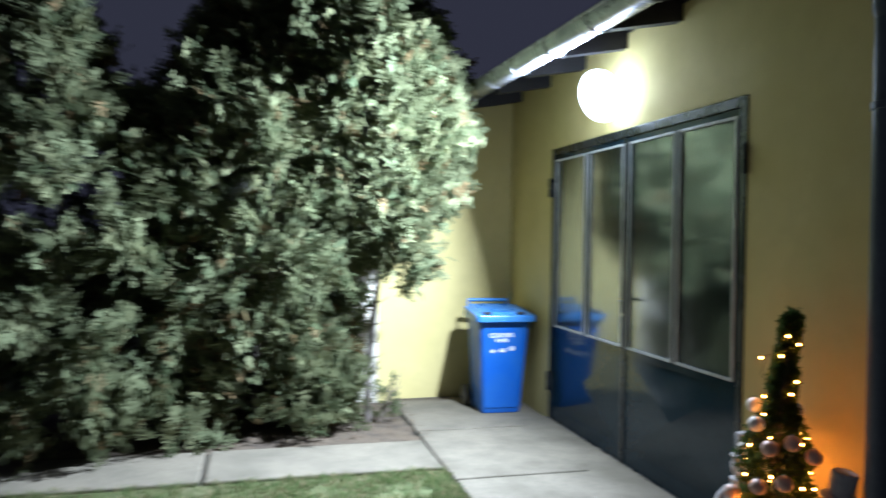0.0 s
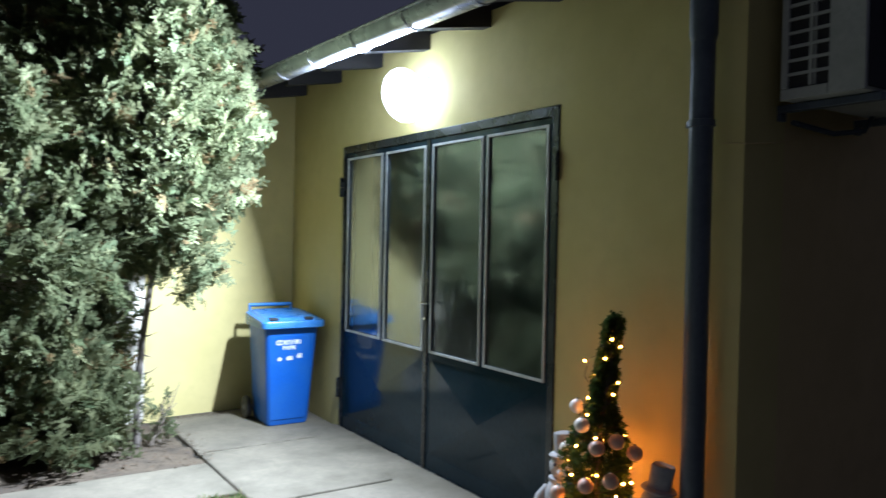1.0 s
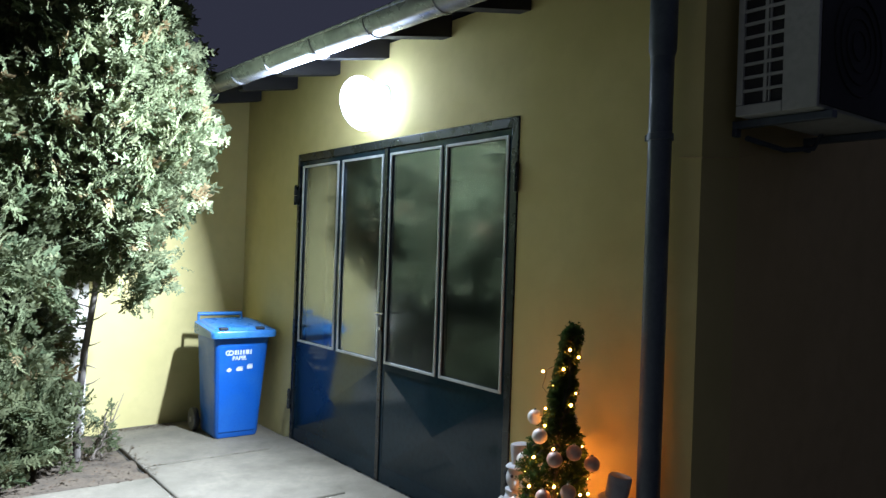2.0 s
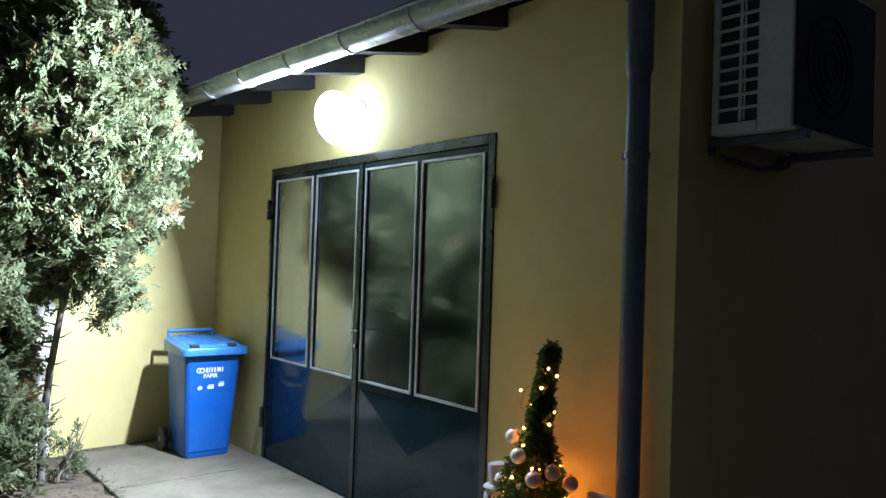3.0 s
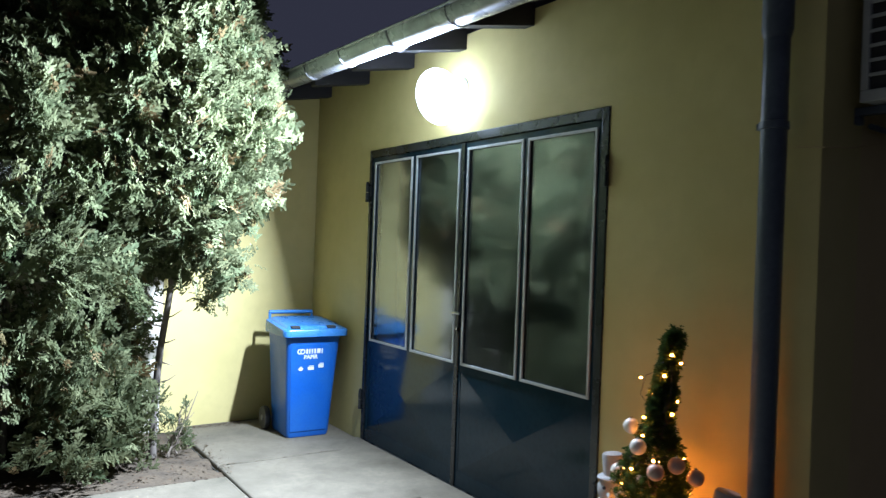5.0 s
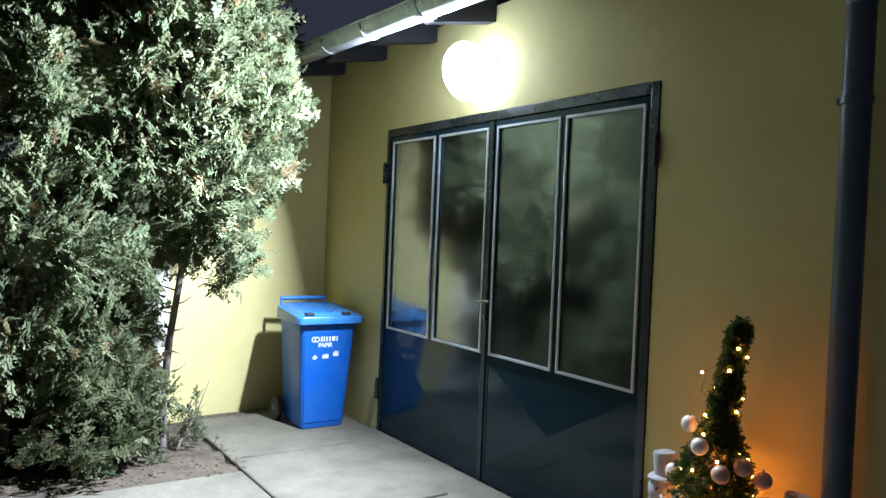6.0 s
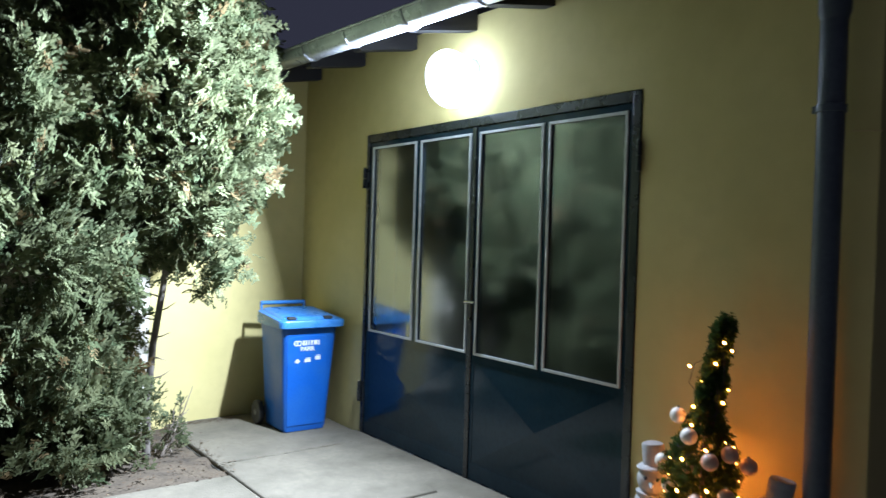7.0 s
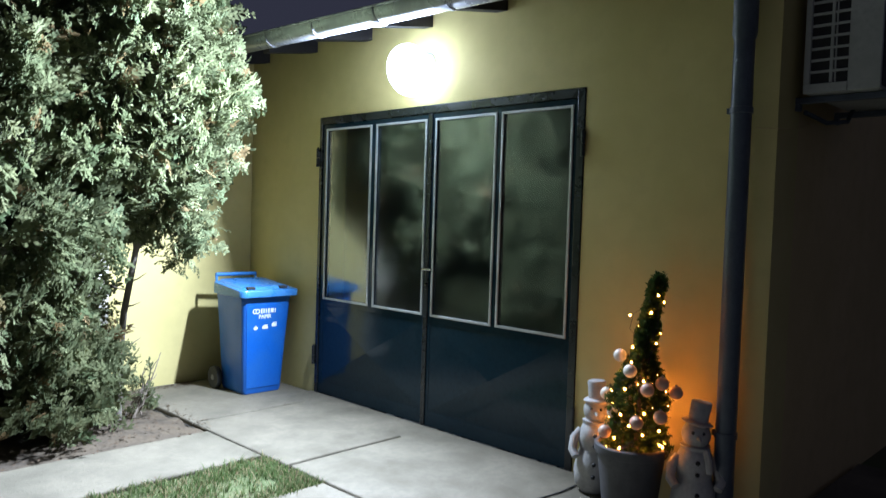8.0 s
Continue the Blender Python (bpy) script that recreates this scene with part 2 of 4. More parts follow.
def left_wall():
    lean = 0.07

    def stretch(y0, y1):
        b = Build()
        ring = lambda z: [(LEFT_X - lean * y0, y0, z), (LEFT_X - lean * y1, y1, z), (LEFT_X - 0.25 - lean * y1, y1, z), (LEFT_X - 0.25 - lean * y0, y0, z)]
        return b.loft([ring(-0.1), ring(WALL_TOP - 0.05)])

    tagged(stretch(-0.002, -1.335).part("wall_west", PLASTER), "yellow plaster side wall behind the blue bin", "wall", kind="structure")
    tagged(stretch(-1.338, -2.9).part("wall_west_far", WHITE_PLASTER), "white plaster wall behind the hedge", "wall", kind="structure")


def side_wall():
    b = Build()
    b.box((RIGHT_X - 0.28, 0.283, -0.1), (RIGHT_X - 0.003, 5.5, WALL_TOP + 0.5))
    tagged(b.part("wall_east", SIDE_PLASTER), "unlit ochre plaster side wall round the corner", "wall", kind="structure")


# Added box behind the panes; the lack of light is in its dark colour.
def backing_box():
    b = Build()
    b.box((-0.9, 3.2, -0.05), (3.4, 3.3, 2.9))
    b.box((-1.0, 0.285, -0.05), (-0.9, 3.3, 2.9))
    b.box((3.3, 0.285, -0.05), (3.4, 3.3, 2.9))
    tagged(b.part("wall_dark_backing", DARK_ROOM), "added dark backing walls behind the door panes", "wall", kind="structure")
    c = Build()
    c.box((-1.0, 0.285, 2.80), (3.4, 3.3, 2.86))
    tagged(c.part("ceiling", DARK_ROOM), "added dark ceiling of the box behind the panes", "ceiling", kind="structure")


SLOPE = math.tan(radians(14))


def roof():
    top = thing("roof", pose(0, 0, 0), "low tiled roof with dark timber eaves", "roof", kind="structure")
    y0, y1 = -0.52, 3.5
    z_at = lambda y: 2.985 + SLOPE * y
    b = Build()
    ring = lambda x: [(x, y0, z_at(y0)), (x, y1, z_at(y1)), (x, y1, z_at(y1) + 0.022), (x, y0, z_at(y0) + 0.022)]
    b.loft([ring(-4.0), ring(RIGHT_X - 0.02)])
    b.part("soffit_board", TIMBER, top, "dark stained boarding")
    t = Build()
    ring = lambda x: [(x, y0 - 0.03, z_at(y0) + 0.024), (x, y1, z_at(y1) + 0.026), (x, y1, z_at(y1) + 0.09), (x, y0 - 0.03, z_at(y0) + 0.032)]
    t.loft([ring(-4.0), ring(RIGHT_X)])
    t.part("tile_layer", ROOF_TILE, top, "clay tile covering")
    for x in (-3.0, -2.3, -1.55, -0.87, -0.15, 0.55, 1.21, 1.89, 2.57):
        r = Build()
        lo, hi = x, x + 0.085
        ring = lambda xx: [(xx, -0.47, z_at(-0.47) - 0.095), (xx, -0.455, z_at(-0.47) - 0.102), (xx, -0.003, z_at(0) - 0.135), (xx, -0.003, z_at(0) - 0.003), (xx, -0.47, z_at(-0.47) - 0.003)]
        r.loft([ring(lo), ring(hi)])
        r.part("rafter", TIMBER, top, "dark stained rafter tail")


GUT_Y, GUT_R = -0.585, 0.084


def gut_z(x):
    return 2.842 - 0.020 * x


def gutter():
    top = thing("gutter", pose(0, GUT_Y, gut_z(0)), "galvanised half-round roof gutter along the eave", "gutter")
    b = Build()
    rings = []
    for x in (-4.0, 1.40, 1.41, RIGHT_X + 0.02):
        out = [(x, -GUT_R * math.cos(a), gut_z(x) - gut_z(0) - GUT_R * math.sin(a)) for a in np.linspace(-0.15, math.pi + 0.15, 14)]
        inn = [(x, -(GUT_R - 0.004) * math.cos(a), gut_z(x) - gut_z(0) - (GUT_R - 0.004) * math.sin(a)) for a in np.linspace(math.pi + 0.15, -0.15, 14)]
        rings.append(out + inn)
    b.loft(rings)
    b.part("trough", STEEL, top, smooth=True)
    bead = Build()
    bead.tube([(-4.0, -GUT_R - 0.004, gut_z(-4) - gut_z(0) + 0.012), (RIGHT_X + 0.02, -GUT_R - 0.004, gut_z(RIGHT_X) - gut_z(0) + 0.012)], 0.009, 8)
    bead.part("rolled_edge", STEEL, top, smooth=True)
    for x in (-2.6, -1.8, -1.1, -0.45, 0.18, 0.76, 2.04, 2.66, 3.3):
        k = Build()
        drop = gut_z(x) - gut_z(0)
        strap = []
        for a in np.linspace(-0.3, math.pi + 0.3, 14):
            near, far = GUT_R + 0.002, GUT_R + 0.006
            strap.append([(x + dx, -r * math.cos(a), drop - r * math.sin(a)) for dx, r in ((-0.012, near), (0.012, near), (0.012, far), (-0.012, far))])
        k.loft(strap)
        k.part("gutter_bracket", STEEL, top)
    s = Build()
    s.lathe([(GUT_R + 0.003, -0.03), (GUT_R + 0.007, -0.02), (GUT_R + 0.007, 0.02), (GUT_R + 0.003, 0.03)], (1.40, 0, gut_z(1.40) - gut_z(0) - 0.002), 24, "x")
    for v in [v for v in s.bm.verts if v.co.z > gut_z(1.40) - gut_z(0) + 0.016]:
        v.co.z = gut_z(1.40) - gut_z(0) + 0.016
    s.part("joint_sleeve", STEEL, top, "soldered joint sleeve", smooth=True)


def downpipe():
    x, y = 3.555, -0.088
    top = thing("downpipe", pose(x, y, 0), "dark zinc downpipe with wall clamps at the corner", "downpipe")
    b = Build()
    b.tube([(0, 0, 0.02), (0, 0, 2.46)], 0.050, 20)
    b.part("lower_pipe", PIPE_ZINC, top, smooth=True)
    c = Build()
    c.tube([(0, 0, 2.42), (0, 0, 2.45), (0, 0, 2.74), (-0.01, -0.06, 2.79), (-0.02, -0.30, 2.795), (-0.03, GUT_Y - y + 0.06, 2.79), (-0.03, GUT_Y - y, 2.76)], [0.051, 0.059, 0.059, 0.056, 0.05, 0.05, 0.05], 20)
    c.part("offset_bend", PIPE_ZINC, top, "wider zinc socket and bend to the gutter", smooth=True)
    for z in (0.47, 2.08):
        k = Build()
        k.lathe([(0.049, -0.016), (0.056, -0.014), (0.056, 0.014), (0.049, 0.016)], (0, 0, z), 24)
        k.box((-0.068, -0.016, z - 0.014), (-0.05, 0.016, z + 0.014), 0.003)
        k.box((-0.006, 0.05, z - 0.006), (0.006, 0.10, z + 0.006))
        k.part("pipe_clamp", PIPE_ZINC, top, smooth=True)


garage_wall(), left_wall(), side_wall(), backing_box(), roof(), gutter(), downpipe()


# ---------------------------------------------------------------- ground
def soft_slab(lo, hi, z0, z1, seed):
    """A slab with rounded, slightly uneven top edges."""
    b = Build()
    rnd = random.Random(seed)
    wob = lambda: rnd.uniform(-0.004, 0.004)
    inset = 0.012
    nx, ny = max(2, int((hi[0] - lo[0]) / 0.25)), max(2, int((hi[1] - lo[1]) / 0.25))
    xs, ys = np.linspace(lo[0], hi[0], nx), np.linspace(lo[1], hi[1], ny)
    rim = [(x, lo[1]) for x in xs[:-1]] + [(hi[0], y) for y in ys[:-1]] + [(x, hi[1]) for x in xs[:0:-1]] + [(lo[0], y) for y in ys[:0:-1]]
    cx, cy = (lo[0] + hi[0]) / 2, (lo[1] + hi[1]) / 2
    pull = lambda p, d: (p[0] + math.copysign(d, cx - p[0]), p[1] + math.copysign(d, cy - p[1]))
    edge = [(x + wob(), y + wob()) for x, y in rim]
    b.loft([[(x, y, z0) for x, y in edge], [(x, y, z1 - 0.010) for x, y in edge], [(*pull(p, 0.004), z1 - 0.003) for p in edge], [(*pull(p, inset), z1) for p in edge]])
    return b


def grounds():
    b = Build()
    n = 24
    b.loft([[(400 * math.cos(2 * math.pi * k / n), 400 * math.sin(2 * math.pi * k / n), z) for k in range(n)] for z in (-0.6, -0.055)])
    tagged(b.part("ground", TURF), "dark turf and earth reaching into the night", "ground", kind="structure")
    bed = Build()
    nx, ny = 26, 70
    grid = [[bed.bm.verts.new((-0.98 + 1.41 * i / nx, -6.0 + 4.80 * j / ny,
             -0.028 + 0.035 * noise.noise(Vector((i * 0.31, j * 0.27, 0))) + 0.012 * noise.noise(Vector((i * 1.3, j * 1.1, 3))))) for i in range(nx + 1)] for j in range(ny + 1)]
    for j in range(ny):
        for i in range(nx):
            bed.bm.faces.new((grid[j][i], grid[j][i + 1], grid[j + 1][i + 1], grid[j + 1][i]))
    tagged(bed.part("soil_bed", SOIL, smooth=True), "bare brown soil strip under the hedge", "soil", kind="structure")
    under = Build()
    under.box((-1.0, -1.215, -0.09), (3.72, 0.25, -0.03))
    under.box((0.43, -7.0, -0.09), (1.13, -1.215, -0.03))
    under.box((1.77, -7.0, -0.09), (9.0, -1.215, -0.03))
    tagged(under.part("paving_base", JOINT), "dark earth in the joints of the concrete", "paving", kind="structure")
    turf = Build()
    turf.box((1.13, -7.0, -0.09), (1.77, -1.215, -0.022))
    tagged(turf.part("lawn", TURF), "narrow strip of short lawn beside the path", "lawn", kind="structure")
    pave = thing("pavement", pose(0, 0, 0), "worn grey concrete slabs before the garage", "pavement", kind="structure")
    slabs = [((-1.0, -1.200), (0.1985, -0.006)), ((0.2005, -1.200), (1.366, -0.006)), ((1.398, -1.200), (3.72, -0.006)), 
             ((0.44, -2.755), (1.115, -1.212)), ((0.44, -4.35), (1.115, -2.785)), ((0.44, -6.0), (1.115, -4.37)),
             ((1.76, -2.60), (3.40, -1.212)), ((3.41, -2.60), (5.10, -1.212)), ((1.76, -4.2), (3.40, -2.615)), ((3.41, -4.2), (5.10, -2.615)), ((5.11, -4.2), (7.4, -1.212)), ((1.76, -6.5), (7.4, -4.21)), ((3.73, -1.2), (7.4, 1.6))]
    for i, (lo, hi) in enumerate(slabs):
        soft_slab(lo, hi, -0.06, random.Random(i).uniform(-0.003, 0.002), i).part("slab", CONCRETE, pave)
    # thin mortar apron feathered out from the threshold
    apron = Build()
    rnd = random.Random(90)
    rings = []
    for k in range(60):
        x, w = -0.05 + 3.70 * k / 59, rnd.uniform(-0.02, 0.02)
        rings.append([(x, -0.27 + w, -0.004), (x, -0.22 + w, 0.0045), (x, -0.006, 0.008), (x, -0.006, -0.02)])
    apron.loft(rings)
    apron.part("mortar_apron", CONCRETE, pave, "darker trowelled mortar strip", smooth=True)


def blades():
    rng = np.random.default_rng(4)
    n = 30000
    x, y = rng.uniform(1.03, 1.85, n), -1.13 - 4.9 * rng.random(n) ** 1.3
    ragged = np.array([0.055 * noise.noise(Vector((u * 3, v * 7, 1.5))) + 0.03 * noise.noise(Vector((u * 9, v * 23, 4.5))) for u, v in zip(x, y)])
    inside = (x > 1.11 + ragged) & (x < 1.785 + ragged) & (y < -1.20 + ragged)
    x, y = x[inside], y[inside]
    n = len(x)
    patchy = np.array([noise.noise(Vector((u * 5, v * 5, 8.5))) + 0.6 * noise.noise(Vector((u * 14, v * 14, 2.5))) for u, v in zip(x, y)])
    keep = rng.random(n) < np.clip(0.62 + 0.95 * patchy, 0.12, 1)
    x, y = x[keep], y[keep]
    n = len(x)
    h, a, lean = rng.uniform(0.024, 0.052, n), rng.uniform(0, 6.283, n), rng.uniform(0.2, 1.1, n)
    w = rng.uniform(0.0018, 0.0036, n)
    root = np.stack([x, y, np.full(n, -0.024)], 1)
    side = np.stack([-np.sin(a), np.cos(a), 0 * a], 1) * w[:, None]
    way = np.stack([np.cos(a) * lean, np.sin(a) * lean, np.ones(n)], 1) * h[:, None]
    mid = root + way * (0.55, 0.55, 0.65)
    verts = np.stack([root - side, root + side, mid + side * 0.8, mid - side * 0.8, root + way * (1.2, 1.2, 0.95)], 1).reshape(-1, 3)
    k = np.arange(n)[:, None] * 5
    faces = np.concatenate([k + [0, 1, 2], k + [0, 2, 3], k + [3, 2, 4]])
    tagged(soup("grass", verts, faces, GRASS, kind="stuff"), "short worn green grass with dry blades", "grass")


def litter():
    rng = np.random.default_rng(7)
    n = 2600
    x, y = rng.uniform(-0.9, 0.47, n), rng.uniform(-4.6, -1.21, n)
    a, s = rng.uniform(0, 6.283, n), rng.uniform(0.004, 0.016, n)
    u = np.stack([np.cos(a), np.sin(a), rng.uniform(-0.4, 0.4, n)], 1) * s[:, None]
    v = np.stack([-np.sin(a), np.cos(a), rng.uniform(-0.4, 0.4, n)], 1) * s[:, None] * 0.45
    c = np.stack([x, y, rng.uniform(-0.008, 0.012, n)], 1)
    verts = np.stack([c - u, c + v, c + u, c - v], 1).reshape(-1, 3)
    faces = np.arange(n)[:, None] * 4 + [0, 1, 2, 3]
    m = 420
    along = rng.random(m)
    px = np.where(along < 0.6, -0.93 + rng.exponential(0.03, m), rng.uniform(-0.9, 0.4, m))
    py = np.where(along < 0.6, rng.uniform(-1.2, -0.62, m), -1.195 + rng.exponential(0.03, m))
    extra = np.stack([px, py, rng.uniform(0.002, 0.012, m)], 1)[:, None] + (rng.normal(size=(m, 4, 3)) * 0.5 + np.array([(-1, 0, 0), (0, 0.5, 0), (1, 0, 0), (0, -0.5, 0)])) * rng.uniform(0.004, 0.012, (m, 1, 1)) * (1, 1, 0.4)
    verts = np.concatenate([verts, extra.reshape(-1, 3)])
    faces = np.concatenate([faces, len(faces) * 4 + np.arange(m)[:, None] * 4 + [0, 1, 2, 3]])
    k = 260
    pick = rng.integers(0, 4, k)
    jx = np.choose(pick, [rng.uniform(0.44, 5.0, k), 0.199 + rng.normal(0, 0.008, k), 1.12 + rng.normal(0, 0.018, k), rng.uniform(0.44, 1.12, k)])
    jy = np.choose(pick, [-1.206 + rng.normal(0, 0.014, k), rng.uniform(-1.2, -0.1, k), rng.uniform(-4.3, -1.2, k), np.where(rng.random(k) < 0.5, -2.77, -4.36) + rng.normal(0, 0.012, k)])
    joint = np.stack([jx, jy, rng.uniform(0.000, 0.006, k)], 1)[:, None] + (rng.normal(size=(k, 4, 3)) * 0.4 + np.array([(-1, 0, 0), (0, 0.7, 0), (1, 0, 0), (0, -0.7, 0)])) * rng.uniform(0.003, 0.009, (k, 1, 1)) * (1, 1, 0.5)
    verts = np.concatenate([verts, joint.reshape(-1, 3)])
    faces = np.concatenate([faces, len(faces) * 4 + np.arange(k)[:, None] * 4 + [0, 1, 2, 3]])
    tagged(soup("leaf_litter", verts, faces, LITTER, kind="stuff"), "dry brown leaf litter scattered on soil", "litter")


grounds(), blades(), litter()


# ---------------------------------------------------------------- garage door
def garage_door():
    top = thing("garage_door", pose(0, 0, 0), "closed dark green double garage door with four tall panes", "door")
    f = Build()
    f.box((0, -0.008, 0), (0.035, 0.10, DOOR_H), 0.003)
    f.box((DOOR_W - 0.05, -0.008, 0), (DOOR_W, 0.10, DOOR_H), 0.003)
    f.box((0.035, -0.008, DOOR_H - 0.055), (DOOR_W - 0.05, 0.10, DOOR_H), 0.003)
    f.part("door_frame", FRAME_PAINT, top)
    z0, z1 = 0.800, 2.205
    leaves = ((0.038, 1.298, ((0.086, 0.660), (0.712, 1.268))), (1.304, DOOR_W - 0.053, ((1.352, 1.918), (1.957, 2.514))))
    for n, (x0, x1, panes) in enumerate(leaves):
        leaf = Build()
        bars = [x0, panes[0][0] + 0.012, panes[0][1] - 0.012, panes[1][0] + 0.012, panes[1][1] - 0.012, x1]
        leaf.box((x0, 0.004, 0.012), (x0 + 0.045, 0.045, z0 + 0.012))
        leaf.box((x1 - 0.045, 0.004, 0.012), (x1, 0.045, z0 + 0.012))
        leaf.box((x0 + 0.045, 0.004, 0.012), (x1 - 0.045, 0.045, 0.115))
        leaf.box((x0 + 0.045, 0.004, 0.755), (x1 - 0.045, 0.045, z0 + 0.012))
        leaf.box((x0, 0.004, z1 - 0.012), (x1, 0.045, DOOR_H - 0.058), 0.002)
        for a, c in ((bars[0], bars[1]), (bars[2], bars[3]), (bars[4], bars[5])):
            leaf.box((a, 0.0042, z0 + 0.012), (c, 0.045, z1 - 0.012))
        leaf_ob = leaf.part("door_leaf", DOOR_PAINT, top, "glossy dark green steel leaf")
        # cross-creased steel sheet below the panes, its centre pressed outward
        sheet = Build()
        a, c, low, high = x0 + 0.045, x1 - 0.045, 0.115, 0.755
        rim = [(a, low), (c, low), (c, high), (a, high)]
        back = [sheet.bm.verts.new((x, 0.030, z)) for x, z in rim]
        fore = [sheet.bm.verts.new((x, 0.007, z)) for x, z in rim]
        peak = sheet.bm.verts.new(((a + c) / 2, 0.007 - CREASE, (low + high) / 2))
        for i in range(4):
            j = (i + 1) % 4
            sheet.bm.faces.new((fore[i], fore[j], peak))
            sheet.bm.faces.new((back[j], back[i], fore[i], fore[j]))
        sheet.bm.faces.new(back)
        sheet.part("creased_panel", DOOR_PAINT, leaf_ob, "glossy steel sheet with diagonal creases")
        for a, c in panes:
            bead = Build()
            w = 0.017
            bead.box((a, -0.007, z0), (a + w, 0.004, z1), 0.003)
            bead.box((c - w, -0.007, z0), (c, 0.004, z1), 0.003)
            bead.box((a + w, -0.0065, z0), (c - w, 0.004, z0 + w), 0.003)
            bead.box((a + w, -0.0065, z1 - w), (c - w, 0.004, z1), 0.003)
            bead.part("glazing_bead", BEAD, leaf_ob, "pale glazing bead")
            g = Build()
            g.box((a + 0.013, 0.010, z0 + 0.013), (c - 0.013, 0.015, z1 - 0.013))
            pane = g.part("glass_pane", GLASS, leaf_ob, "dark reflecting glass pane")
            pane.visible_shadow = False
    strip = Build()
    strip.box((1.281, -0.006, 0.012), (1.323, 0.004, DOOR_H - 0.06), 0.003)
    strip.part("cover_strip", FRAME_PAINT, top)
    for x, zs in ((-0.006, (1.97, 0.32)), (DOOR_W + 0.004, (1.97, 0.32))):
        for z in zs:
            h = Build()
            h.tube([(x, -0.018, z - 0.075), (x, -0.018, z - 0.002)], 0.014, 12)
            h.tube([(x, -0.018, z + 0.002), (x, -0.018, z + 0.075)], 0.014, 12)
            h.ball((x, -0.018, z + 0.078), 0.010, 6)
            h.part("hinge", FRAME_PAINT, top, smooth=True)
    plate = Build()
    plate.box((1.288, -0.011, 0.99), (1.320, -0.006, 1.19), 0.003)
    plate_ob = plate.part("lock_plate", FRAME_PAINT, top)
    lever = Build()
    lever.tube([(1.308, -0.008, 1.135), (1.308, -0.045, 1.135), (1.312, -0.055, 1.135), (1.36, -0.057, 1.139), (1.405, -0.055, 1.138)], [0.010, 0.009, 0.010, 0.009, 0.008], 10)
    lever.part("lever_handle", CHROME, plate_ob, "worn chrome lever", smooth=True)
    key = Build()
    key.lathe([(0.010, 0), (0.010, 0.004), (0.004, 0.005)], (1.304, -0.016, 1.03), 14, "y")
    key.part("keyhole_rose", CHROME, plate_ob, smooth=True)
    sill = Build()
    sill.box((0.035, -0.004, -0.03), (DOOR_W - 0.05, 0.12, 0.008))
    sill.part("threshold", FRAME_PAINT, top)


def flood_light():
    turn = look(LAMP, Vector(LAMP) + LAMP_WAY)
    top = thing("flood_light", turn, "lit wall lamp over the garage door with a glare-sized globe", "lamp")
    # Globe as wide as the lamp's glare; the glow is built as shape.
    p = Build()
    egg_side = [(0.182 * math.sin(a), 0.118 * math.cos(a) - 0.03) for a in np.linspace(0.36, math.pi, 15)]
    p.lathe([(0.0, 0.152), (0.056, 0.150), (0.060, 0.10)] + egg_side, (0, 0, 0), 40)
    p.part("glare_globe", LED, top, "glowing globe sized to the lamp's glare", smooth=True)
    base = Build()
    base.lathe([(0.0, 0.0), (0.088, 0.0), (0.088, 0.010), (0.076, 0.020), (0.0, 0.022)], (0, 0, 0), 28)
    plate = base.part("wall_plate", AC_WHITE, top, "round white fixing plate", smooth=True)
    plate.matrix_local = turn.inverted() @ pose(LAMP[0], 0.001, LAMP[2] + 0.055, 90, 0, 0)


garage_door(), flood_light()


# ---------------------------------------------------------------- blue wheelie bin
def rounded(w0, w1, d0, d1, z, r, n=4):
    """A rounded rectangle from x d0..d1 and y w0..w1 at height z."""
    ring = []
    for cx, cy, a0 in ((d1 - r, w1 - r, 0), (d0 + r, w1 - r, 90), (d0 + r, w0 + r, 180), (d1 - r, w0 + r, 270)):
        for k in range(n + 1):
            a = radians(a0 + 90 * k / n)
            ring.append((cx + r * math.cos(a), cy + r * math.sin(a), z))
    return ring


